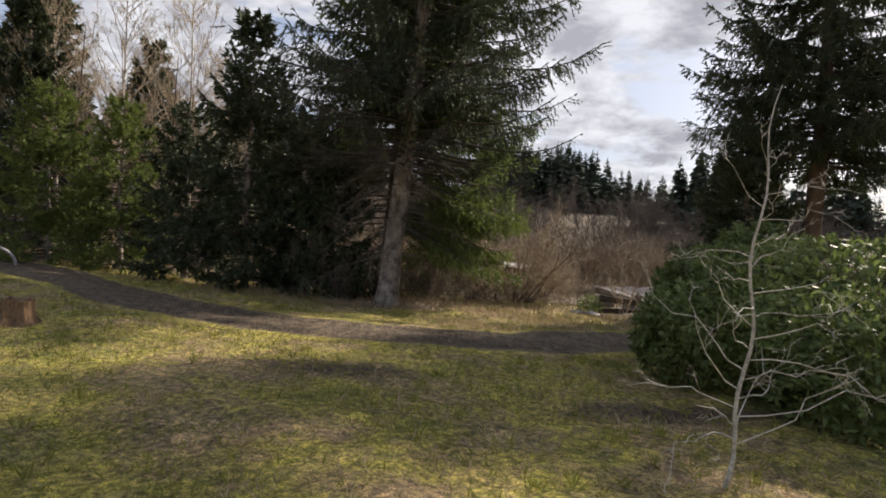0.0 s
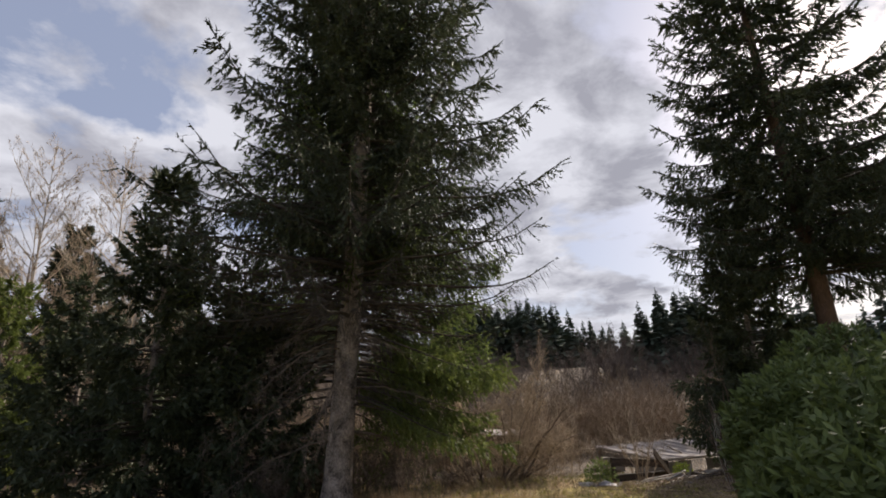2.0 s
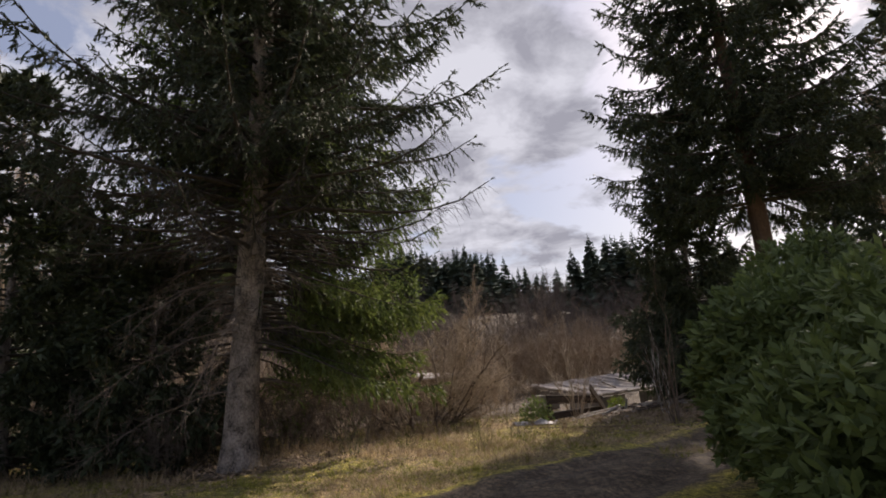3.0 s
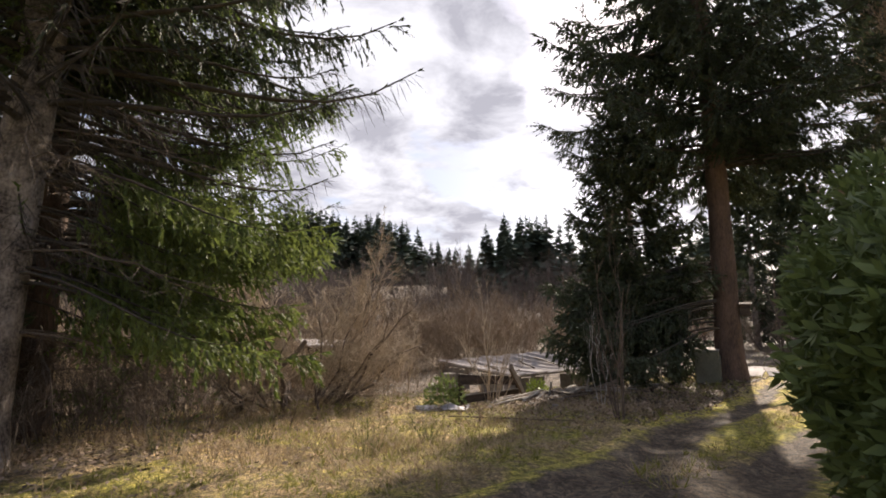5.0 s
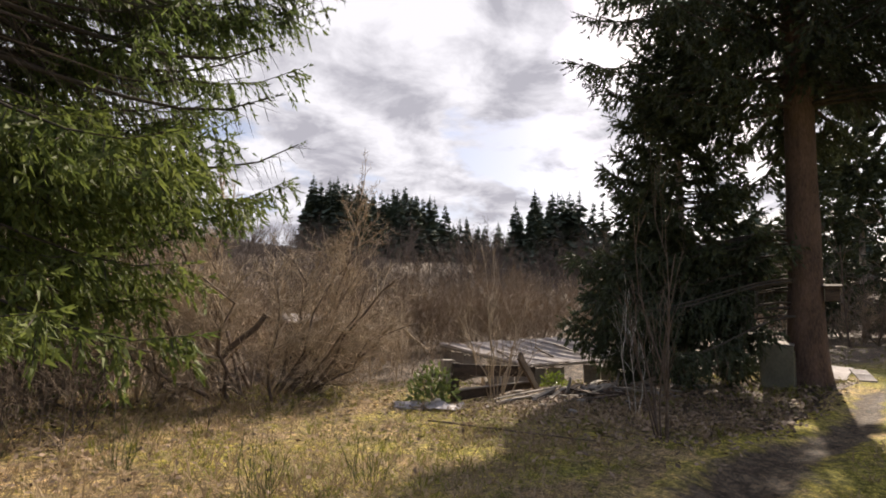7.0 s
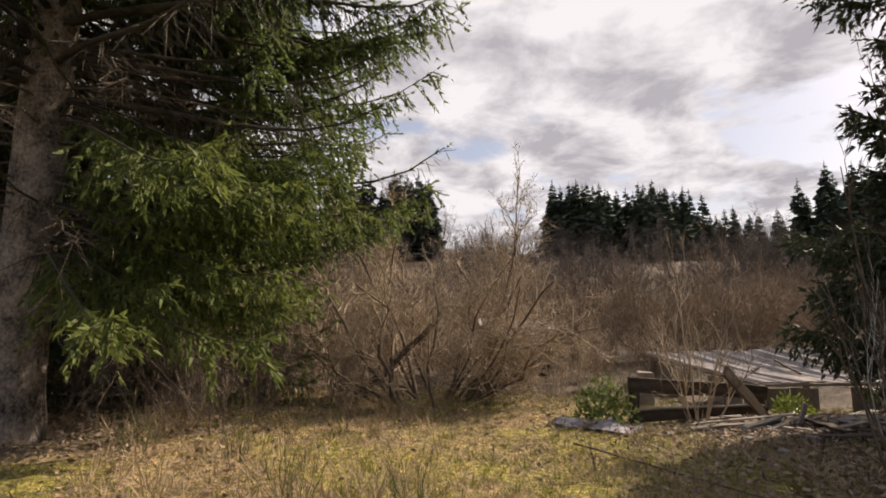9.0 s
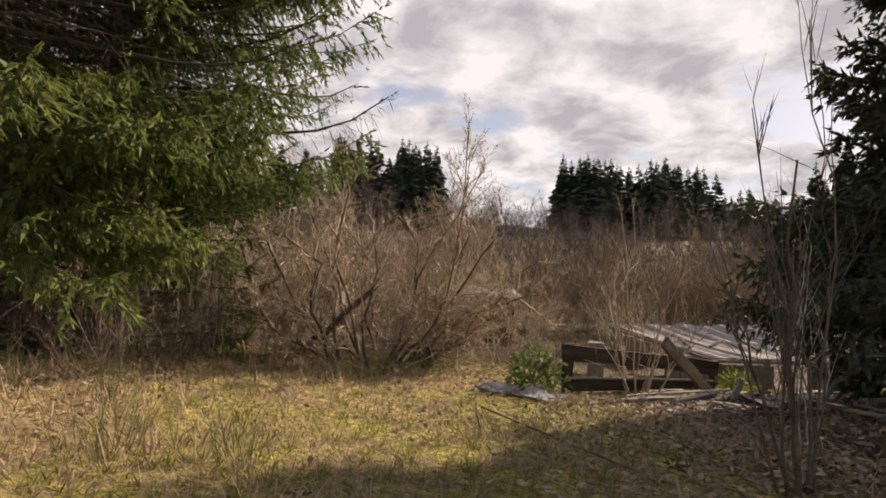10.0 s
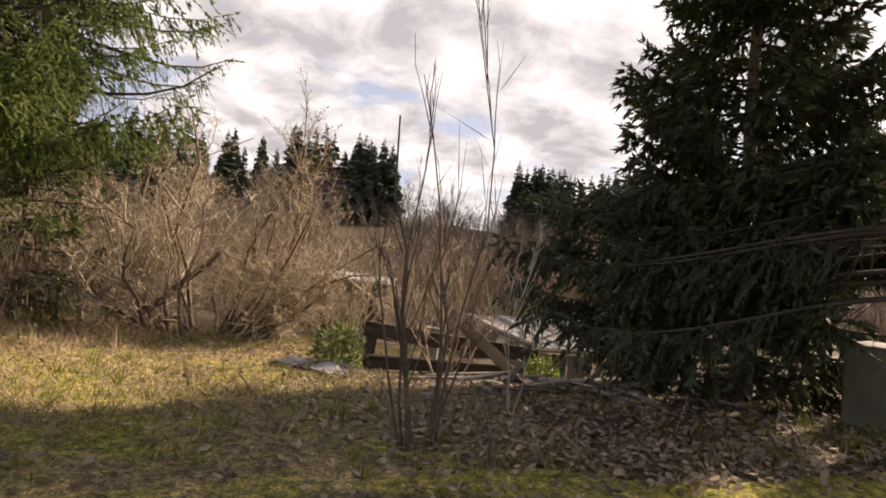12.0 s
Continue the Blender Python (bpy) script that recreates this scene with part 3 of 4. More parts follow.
def bare_shrub(name, at, stems, tall, spread, seed, mat, label, kids=6, levels=4, radius=0.035, group="", width=0.25, up=0.1, wiggle=0.05, twig_spread=0.55, shrink=0.55, stem_mat=None):
    rng = np.random.default_rng(seed)
    ob = thing(name, at, label, "shrub", group)
    a = rng.uniform(0, 2 * np.pi, stems)
    r = np.sqrt(rng.random(stems)) * width
    roots = np.stack([r * np.cos(a), r * np.sin(a), np.full(stems, -0.08)], 1)
    tilt = spread * np.sqrt(rng.random(stems))
    ways = np.stack([np.cos(a) * np.sin(tilt), np.sin(a) * np.sin(tilt), np.cos(tilt)], 1)
    stem, twigs = Bag(), Bag()
    ln = tall * rng.uniform(0.55, 0.95, stems)
    ln = ln * (1 - 0.45 * (tilt / max(spread, 0.01)) ** 2)
    rd = radius * rng.uniform(0.6, 1.2, stems)
    path = grow(stem, roots, ways, ln, rd, rng, 1, wiggle=wiggle, up=up, k=6, points=7)
    for i in range(stems):
        one = Bag()
        one.tubes(path[i:i + 1], rd[i] * (1 - 0.7 * np.linspace(0, 1, 7))[None], 6)
        under("stem", one.mesh("stem", stem_mat or mat, True), ob)
    i = np.repeat(np.arange(stems), kids + 3)
    f = (0.2 + 0.78 * rng.random(len(i))) * 6
    b = np.clip(f.astype(int), 0, 5)
    w = (f - b)[:, None]
    p = path[i, b] * (1 - w) + path[i, b + 1] * w
    d = unit(path[i, b + 1] - path[i, b])
    grow(twigs, p, d + rng.normal(0, twig_spread, (len(i), 3)) + np.array([0, 0, 0.2]), ln[i] * shrink * rng.uniform(0.4, 1.0, len(i)) * (1.2 - f / 8), rd[i] * 0.45, rng, levels - 1, kids, twig_spread, 0.1, 0.55, 3, wiggle)
    tagged(under("twig_work", twigs.mesh("twig_work", mat), ob), kind="stuff")
    return ob


def on_ground(x, y, sink=0.0):
    return (x, y, ground_z(x, y) - sink)


# its low side boughs get the brighter needles in place of real sunlight
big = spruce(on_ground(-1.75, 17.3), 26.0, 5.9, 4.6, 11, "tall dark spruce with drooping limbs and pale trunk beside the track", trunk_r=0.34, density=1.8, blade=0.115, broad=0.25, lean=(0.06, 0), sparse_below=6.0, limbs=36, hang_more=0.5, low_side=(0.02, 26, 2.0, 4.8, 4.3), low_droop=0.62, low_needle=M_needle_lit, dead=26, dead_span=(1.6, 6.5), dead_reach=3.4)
twin = spruce(on_ground(-2.25, 20.6), 20.0, 5.4, 2.6, 15, "green spruce standing close behind a thicker spruce", needle=M_needle_mid, bark=M_bark_red, trunk_r=0.30, density=1.55, blade=0.11, broad=0.25, lean=(0.045, 0), sparse_below=5.4, limbs=20, low_side=(-0.25, 36, 3.2, 8.0, 5.6), hang_more=0.6, dead=30, dead_span=(1.0, 6.0), dead_reach=3.6)
second = spruce(on_ground(13.5, 18.65), 21.5, 4.9, 5.6, 12, "tall spruce with a bare reddish lower trunk beside the track", bark=M_bark_red, trunk_r=0.33, density=1.9, blade=0.115, broad=0.29, sparse_below=0.3, limbs=30, side_spread=0.3, low_side=(2.85, 20, 1.0, 3.2, 4.6), hang_more=0.4, low_droop=0.45, profile=0.55)
low = spruce(on_ground(12.2, 20.6), 9.0, 2.3, 0.15, 13, "dense spruce with boughs that sweep the ground", trunk_r=0.13, density=2.8, blade=0.14, broad=0.30, zpow=1.2, limbs=20, hang_more=0.7, profile=0.6)
dull = spruce(on_ground(-0.4, 21.2), 4.6, 1.7, 0.2, 16, "dull green young spruce with hanging shoots beside the hazel", needle=M_needle_mid, trunk_r=0.05, density=1.5, profile=0.5, blade=0.11, hang_more=0.8)
for i, (x, y, tall, reach, first, seed) in enumerate([(-7.6, 19.6, 10.6, 3.0, 0.3, 21), (-10.6, 21.0, 7.2, 2.9, 0.2, 22), (-5.2, 20.0, 7.5, 3.0, 0.2, 23), (-4.2, 19.4, 5.5, 2.6, 0.1, 24)]):
    spruce(on_ground(x, y), tall, reach, first, seed, "dark dense spruce behind the track", trunk_r=0.13, density=1.9, blade=0.18, broad=0.34, group="spruces behind the track", hang_more=0.3)
for x, y, tall, seed in [(-17.5, 22.5, 8.0, 31), (-14.3, 22.5, 7.6, 32)]:
    spruce(on_ground(x, y), tall, 2.5, 0.1, seed, "bushy green young spruce on the grass bank", needle=M_needle_lit, trunk_r=0.11, density=2.4, profile=0.6, blade=0.15, broad=0.30, group="young spruces on the bank", hang_more=0.3)
for x, y, tall, reach, seed in [(-27, 34, 19, 4.0, 41), (-21, 36, 15, 3.2, 42), (22.2, 18.4, 18, 2.7, 44), (38, 33.5, 17, 3.2, 47), (33, 33, 15, 3, 46), (-13, 33, 12, 3.0, 45), (-24.5, 29.5, 15, 3.4, 48)]:
    spruce(on_ground(x, y), tall, reach, 0.6, seed, "tall spruce in the back row", trunk_r=0.2, density=1.0, blade=0.30, broad=0.34, group="tall spruces in the back row", hang_more=0.2)

# bare shrubs and saplings
bare_shrub("hazel_bush", on_ground(3.0, 22.4), 32, 4.7, 1.0, 60, M_hazel, "wide bare hazel bush with many thin branches", 9, 4, 0.042, width=1.2, stem_mat=M_brown_stem, wiggle=0.10, up=0.18, twig_spread=0.85)
bare_shrub("willow_bush", on_ground(4.9, 25.0), 10, 2.9, 0.75, 56, M_hazel, "bare willow bush in front of the hut", 7, 4, 0.018, width=0.9, wiggle=0.08, up=0.25, twig_spread=0.75)
bare_shrub("willow_bush", on_ground(5.6, 23.6), 9, 2.6, 0.5, 57, M_hazel, "low bare willow bush behind the lawn", 7, 4, 0.015, width=0.8, wiggle=0.08, up=0.25, twig_spread=0.75)
bare_shrub("hazel_bush", on_ground(0.2, 23.0), 12, 5.0, 0.6, 58, M_hazel, "bare hazel bush with upright branches", 7, 4, 0.03, width=0.9, wiggle=0.08, up=0.2, twig_spread=0.8)
bare_shrub("hazel_bush", on_ground(-1.6, 22.6), 8, 4.6, 0.6, 52, M_hazel, "bare hazel bush under the spruce", 7, 4, 0.035, width=0.8, wiggle=0.09, up=0.2, twig_spread=0.8)
bare_shrub("willow_bush", on_ground(7.9, 21.6), 14, 3.5, 0.48, 53, M_hazel, "slender bare willow bush by the broken shed", 3, 4, 0.017, width=0.3, twig_spread=0.42, wiggle=0.06)
bare_shrub("elder_sapling", on_ground(8.35, 16.8), 8, 4.1, 0.24, 54, M_brown_stem, "thin brown sapling with several bare stems", 3, 3, 0.019, width=0.16, twig_spread=0.35, wiggle=0.035)
bare_shrub("birch_sapling", on_ground(9.0, 18.3), 3, 2.8, 0.16, 55, M_grey_twig, "pale thin sapling with upright bare stems", 3, 3, 0.014, width=0.1, twig_spread=0.25)


def thicket(name, boxes, seed, label, mat, tall, n_stem=12, kids=7, levels=3, thick=0.006):
    """Bare brush that nobody could count: rounded clumps of fine stems, one mesh."""
    rng = np.random.default_rng(seed)
    kinds = []
    for _ in range(4):
        bag = Bag()
        n = n_stem
        a = rng.uniform(0, 6.28, n)
        tilt = 0.65 * np.sqrt(rng.random(n))
        ways = np.stack([np.cos(a) * np.sin(tilt), np.sin(a) * np.sin(tilt), np.cos(tilt)], 1)
        foot = 0.55 * np.sqrt(rng.random(n))
        roots = np.stack([foot * np.cos(a), foot * np.sin(a), np.zeros(n) - 0.1], 1)
        grow(bag, roots, ways, rng.uniform(0.55, 0.9, n), np.full(n, thick), rng, levels, kids, 0.8, 0.2, 0.55, 3, 0.12, 0.15, 3, fine=0.005)
        kinds.append((np.concatenate(bag.v), np.concatenate(bag.t)))
    out = Bag()
    for x0, x1, y0, y1, n, h in boxes:
        for _ in range(n):
            v, t = kinds[rng.integers(4)]
            x, y, k, c = rng.uniform(x0, x1), rng.uniform(y0, y1), tall * h * rng.uniform(0.6, 1.15), rng.uniform(0, 6.28)
            if abs(x - 4.4) < 0.8 and 26.4 < y < 28.2 or road_distance(x, y) < 3.5:
                continue
            r = np.array([[math.cos(c), -math.sin(c), 0], [math.sin(c), math.cos(c), 0], [0, 0, 1]])
            out.add((v * k) @ r.T + np.array([x, y, ground_z(x, y)]), t)
    return tagged(new(name, out.mesh(name, mat)), label, "thicket", kind="stuff")


thicket("thicket", [(-9, 7, 25.2, 29.5, 16, 0.75), (-14, 18, 30, 36, 30, 1.0), (-24, 34, 36, 50, 36, 1.05), (17, 40, 25, 42, 16, 0.8)], 61, "dense bare brown brush behind the lawn", M_thicket, 3.3, 14, 12)
thicket("undergrowth", [(-4.6, -2.8, 18.6, 21.5, 6, 0.9), (-1.6, 1.2, 18.8, 21.6, 9, 0.85), (-9, -5, 20.3, 21.6, 4, 0.7)], 63, "dark tangle of dead twigs under the spruces", M_dead, 2.4)
thicket("far_thicket", [(-45, 70, 50, 72, 75, 0.9), (-45, 70, 72, 112, 80, 1.1), (-40, -14, 26, 50, 20, 0.8), (30, 100, 8, 60, 60, 0.8)], 62, "bare grey brown wood on the hillside", M_far_thicket, 5.6, 10, 8, 3, 0.013)


# far woods on the hill
def far_wood():
    rng = np.random.default_rng(71)
    bag = Bag()
    spots = []
    for x0, x1, y0, y1, n in [(-21, -12.5, 90, 99, 22), (-31, -21, 92, 104, 16), (7, 34, 103, 125, 80), (20, 60, 125, 160, 80), (66, 90, 135, 160, 34), (42, 56, 84, 98, 30), (90, 150, 110, 170, 60), (-120, -40, 70, 120, 60), (60, 110, 60, 100, 26), (75, 130, 8, 62, 44)]:
        spots += [(rng.uniform(x0, x1), rng.uniform(y0, y1), rng.uniform(10, 14.5)) for _ in range(n)]
    spots.append((64.5, 150, 15.5))
    for x, y, h in spots:
        z0 = ground_z(x, y)
        n = 190
        rel = rng.random(n) ** 0.9
        a = rng.uniform(0, 6.28, n)
        out = (1 - rel) ** 0.8 * h * 0.21 + 0.22
        base = np.stack([x + 0 * a, y + 0 * a, z0 + h * (0.08 + 0.92 * rel)], 1)
        way = unit(np.stack([np.cos(a), np.sin(a), rng.uniform(-0.5, 0.1, n)], 1))
        side = unit(np.cross(way, np.array([0, 0, 1.0])) + rng.normal(0, 0.4, (n, 3)))
        bag.blades(base, way, side, out * rng.uniform(0.7, 1.3, n), out * 1.0, 0.55)
        bag.tubes(np.array([[[x, y, z0 - 0.2], [x, y, z0 + h * 0.5], [x, y, z0 + h * 1.03]]]), np.array([[h * 0.02, h * 0.012, 0.03]]), 5)
    return tagged(new("far_forest", bag.mesh("far_forest", M_far)), "dark conifer wood on the far hill", "forest", kind="stuff")


far_wood()


# evergreen bush beside the walk
def laurel(at, lobes, seed, label):
    """An evergreen bush of several rounded lobes: (x, y, radius, height, leaves) from its middle."""
    rng = np.random.default_rng(seed)
    ob = thing("evergreen_bush", at, label, "bush")
    st = Bag()
    for lx, ly, radius, tall, count in lobes:
        lump = unit(rng.normal(0, 1, (90, 3)))
        d = rng.normal(0, 1, (count, 3))
        d[:, 2] = np.abs(d[:, 2]) * 1.1 - 0.75
        d = unit(d)
        near_lump = (d @ lump.T).max(1)
        r = (0.74 + 0.30 * np.clip((near_lump - 0.86) / 0.14, 0, 1)) * (1 - 0.3 * rng.random(count) ** 3)
        p = d * r[:, None] * np.array([radius, radius, tall * 0.56])
        p[:, 2] = np.maximum(p[:, 2] + tall * 0.44, 0.03)
        p[:, :2] += (lx, ly)
        # leaves stand in whorls round the shoot tips
        shoots = count // 8
        p, d = p[:shoots], d[:shoots]
        tip = unit(d * 0.8 + rng.normal(0, 0.35, (shoots, 3)) + np.array([0, 0, 0.45]))
        k = np.repeat(np.arange(shoots), 8)
        way = unit(tip[k] * rng.uniform(0.15, 0.9, len(k))[:, None] + rng.normal(0, 0.75, (len(k), 3)))
        side = unit(np.cross(way, tip[k] + rng.normal(0, 0.25, (len(k), 3))))
        base = p[k] - tip[k] * rng.uniform(0, 0.10, len(k))[:, None]
        base[:, 2] = np.maximum(base[:, 2], 0.02)
        lv = Bag()
        lv.blades(base, way, side, rng.uniform(0.09, 0.17, len(k)), rng.uniform(0.035, 0.058, len(k)), 0.55)
        tagged(under("foliage", lv.mesh("foliage", M_laurel), ob, "glossy dark green leaves"), kind="stuff")
        n = int(16 * radius)
        a = rng.uniform(0, 6.28, n)
        rr = np.sqrt(rng.random(n)) * 0.4 * radius
        roots = np.stack([lx + rr * np.cos(a), ly + rr * np.sin(a), np.full(n, -0.1)], 1)
        grow(st, roots, np.stack([np.cos(a) * 0.15, np.sin(a) * 0.15, np.ones(n)], 1), np.full(n, tall * 0.42), np.full(n, 0.018), rng, 3, 4, 0.35, 0.05, 0.4)
    tagged(under("stem_work", st.mesh("stem_work", M_brown_stem), ob), kind="stuff")
    return ob


laurel(on_ground(6.6, 7.5), [(-1.35, 2.45, 1.03, 2.2, 12000), (0.2, 3.45, 1.1, 2.75, 13000), (0.1, 0.1, 3.15, 2.45, 28000), (-2.25, 0.2, 1.25, 1.75, 9000), (-1.3, -1.6, 1.3, 1.6, 8000), (1.7, 1.7, 1.6, 2.2, 5000), (1.2, -2.0, 1.6, 2.0, 6000)], 81, "large glossy dark evergreen bush beside the track")


# ---- the broken shed, its timber and the litter round it ----
def between(name, a, b, width, thick, mat, parent, seed, label=""):
    bm, m = plank_between(a, b, width, thick, seed)
    return part(name, bm, mat, parent, label, parent.matrix_basis.inverted() @ m if parent else m)


def loose_plank(a, b, width, thick, mat, seed, label, group):
    bm, m = plank_between(a, b, width, thick, seed)
    me = bpy.data.meshes.new("plank")
    bm.to_mesh(me)
    bm.free()
    me.materials.append(mat)
    ob = tagged(new("plank", me), label, "plank", group)
    ob.matrix_basis = m
    return ob


fence = thing("timber_frame", on_ground(6.71, 20.9), "broken frame of dark rotten timber leaning beside the shed", "fence")
between("post", (6.70, 20.88, -1.50), (6.74, 20.92, -0.54), 0.14, 0.12, M_dark_wood, fence, 1)
between("post", (9.45, 22.85, -1.65), (9.42, 22.82, -0.95), 0.13, 0.11, M_dark_wood, fence, 2)
between("rail", (6.64, 20.80, -0.65), (9.48, 22.78, -1.08), 0.25, 0.07, M_dark_wood, fence, 3)
between("rail", (6.70, 20.84, -1.18), (9.40, 22.74, -1.40), 0.20, 0.07, M_dark_wood, fence, 4)
between("top_edge", (6.72, 20.78, -1.065), (9.36, 22.68, -1.285), 0.03, 0.10, M_wood, fence, 5, "pale worn upper edge of a rail")
between("brace", (8.20, 20.98, -0.44), (9.32, 22.12, -1.56), 0.19, 0.06, M_brown_wood, fence, 6, "slanting brown board")

shed = thing("collapsed_shed", on_ground(10.1, 24.0), "low collapsed shed with a grey sagging roof", "shed")
FL, FR, BL = Vector((9.6, 23.35, -1.0)), Vector((12.8, 22.3, -0.74)), Vector((7.8, 25.5, -0.62))
BR = FR + (BL - FL) + Vector((0, 0, -0.02))
rs = random.Random(5)


def roof_point(u, v):
    p = FL.lerp(FR, u).lerp(BL.lerp(BR, u), v)
    p.z -= 0.10 * math.sin(math.pi * u) * math.sin(math.pi * v)
    return p


for i in range(9):
    u0, u1 = i / 9 + 0.004, (i + 1) / 9 - 0.004
    lift = rs.uniform(0.0, 0.035)
    bm = bmesh.new()
    rows = []
    for j in range(7):
        v = j / 6 * rs.uniform(0.97, 1.03)
        ring = []
        for k in range(4):
            p = roof_point(u0 + (u1 - u0) * k / 3, v)
            p.z += lift + 0.012 * (k % 2) + rs.uniform(-0.006, 0.006)
            ring.append((bm.verts.new(p), bm.verts.new(p - Vector((0, 0, 0.022)))))
        rows.append(ring)
    for a, b in zip(rows, rows[1:]):
        for k in range(3):
            bm.faces.new((a[k][0], a[k + 1][0], b[k + 1][0], b[k][0]))
            bm.faces.new((a[k][1], b[k][1], b[k + 1][1], a[k + 1][1]))
        for k, o in ((0, 1), (3, -1)):
            bm.faces.new((a[k][0], b[k][0], b[k][1], a[k][1])[::o])
    for a, o in ((rows[0], 1), (rows[-1], -1)):
        for k in range(3):
            bm.faces.new((a[k][0], a[k][1], a[k + 1][1], a[k + 1][0])[::o])
    part("roof_sheet", bm, M_roof, shed, "", shed.matrix_basis.inverted())
for i in range(5):
    u = (i + rs.uniform(0.3, 0.7)) / 5
    a, b = roof_point(u - 0.09, 0.1 + rs.random() * 0.3), roof_point(u + 0.1, 0.5 + rs.random() * 0.4)
    between("roof_batten", a + Vector((0, 0, 0.06)), b + Vector((0, 0, 0.055)), 0.03, 0.06, M_wood if i % 2 else M_dark_wood, shed, 30 + i)
between("fascia", FL + Vector((0, 0, -0.04)), FR + Vector((0, 0, -0.04)), 0.05, 0.03, M_wood, shed, 12, "bleached roof edge board")
between("fascia", FL + Vector((0, 0, -0.05)), BL + Vector((0, 0, -0.05)), 0.06, 0.03, M_wood, shed, 13, "bleached roof edge board")
for a, b, gaps, seed in ((FL, FR, (2, 5), 14), (FL, BL, (3,), 15)):
    n = 7
    for i in range(n):
        if i in gaps:
            continue
        p, q = a.lerp(b, (i + 0.03) / n), a.lerp(b, (i + 0.97) / n)
        top = min(p.z, q.z) - 0.09
        base = min(ground_z(p.x, p.y), ground_z(q.x, q.y)) - 0.06
        z = (top + base) / 2
        inn = Vector((0.06, 0.10, 0))
        between("wall_panel", Vector((p.x, p.y, z)) + inn, Vector((q.x, q.y, z)) + inn, max(0.12, top - base), 0.06, M_plaster, shed, seed * 9 + i)
for c in (FL, FR, BL, BR):
    q = Vector((10.1, 24.0, 0)) - Vector((c.x, c.y, 0))
    p = c + q.normalized() * 0.12
    between("post", (p.x, p.y, ground_z(p.x, p.y) - 0.1), (p.x + 0.01, p.y, c.z - 0.08), 0.11, 0.11, M_wood, shed, 25)
pillar = thing("cement_block", on_ground(7.35, 23.3, 0.05), "pale cement block leaning by the shed", "block")
part("block", rough_box(0.32, 0.28, 0.72, 0.02, 0.012, 3), M_plaster, pillar)

for i in range(34):
    x, y = rs.uniform(8.2, 11.8), rs.uniform(19.4, 22.2)
    L, a = rs.uniform(0.35, 1.5), rs.uniform(-1.5, 1.1)
    dx, dy = math.cos(a) * L / 2, math.sin(a) * L / 2
    w, th = rs.uniform(0.07, 0.16), rs.uniform(0.018, 0.035)
    z0, z1 = ground_z(x - dx, y - dy), ground_z(x + dx, y + dy)
    bm, m = plank_between((x - dx, y - dy, z0 + 0.02 + rs.random() * 0.05), (x + dx, y + dy, z1 + 0.02 + rs.random() * 0.10), th, w, 200 + i)
    me = bpy.data.meshes.new("plank")
    bm.to_mesh(me)
    bm.free()
    me.materials.append(M_wood if i % 3 else M_dark_wood)
    ob = tagged(new("plank", me), "weathered board lying in the rubble" if i % 3 else "dark rotten board lying in the rubble", "plank", "boards in the rubble")
    ob.matrix_basis = m
for a, b, w in (((10.0, 20.2, -1.12), (10.35, 20.5, -0.78), 0.08), ((10.5, 20.4, -1.1), (10.9, 20.0, -0.85), 0.09), ((9.0, 20.4, -1.15), (9.15, 20.5, -0.85), 0.1)):
    loose_plank(a, b, w, 0.03, M_wood, int(w * 1000), "short grey board standing up out of the rubble", "boards in the rubble")


def stone_mesh(seed):
    rng = random.Random(seed)
    bm = bmesh.new()
    bmesh.ops.create_icosphere(bm, subdivisions=2, radius=1)
    for v in bm.verts:
        n = noise.noise(v.co * 1.3 + Vector((seed * 7.1, 0, 0)))
        v.co *= 1 + 0.45 * n
        v.co.x = max(-0.8, min(0.8, v.co.x))
        v.co.z = max(-0.6, min(0.65, v.co.z))
    me = bpy.data.meshes.new("stone")
    bm.to_mesh(me)
    bm.free()
    me.materials.append(M_stone)
    return me


stones = [stone_mesh(i) for i in range(6)]
for i in range(34):
    x, y = rs.gauss(9.4, 1.1), rs.gauss(20.2, 0.7)
    if y > 21.6 or road_distance(x, y) < 1.6:
        continue
    r = rs.uniform(0.03, 0.09)
    ob = tagged(new("stone", stones[i % 6]), "broken piece of pale rubble on bare soil", "stone", "rubble stones")
    ob.matrix_basis = pose(x, y, ground_z(x, y) + r * 0.3, 0, 0, rs.uniform(0, 360)) @ Matrix.Diagonal((r * 1.4, r, r * 0.8, 1))

# crumpled sheet
bm = bmesh.new()
bmesh.ops.create_grid(bm, x_segments=26, y_segments=12, size=0.5)
for v in bm.verts:
    v.co.x *= 1.35
    v.co.y *= 0.62
    n = noise.noise(v.co * 2.6) + 0.35 * abs(noise.noise(v.co * 7))
    v.co.z = 0.05 + 0.10 * max(-0.4, n)
    v.co.x += 0.05 * noise.noise(v.co * 6 + Vector((3, 1, 0)))
    v.co.y += 0.08 * noise.noise(v.co * 3 + Vector((7, 1, 0)))
bmesh.ops.solidify(bm, geom=bm.faces[:], thickness=0.012)
me = bpy.data.meshes.new("plastic_sheet")
bm.to_mesh(me)
bm.free()
me.materials.append(M_tarp)
for ob_at, turn in (((6.05, 20.4), -14),):
    ob = tagged(new("plastic_sheet", me), "crumpled pale plastic sheet lying in the soil", "sheet", "crumpled sheets")
    ob.matrix_basis = pose(*on_ground(*ob_at), 0, 0, turn)


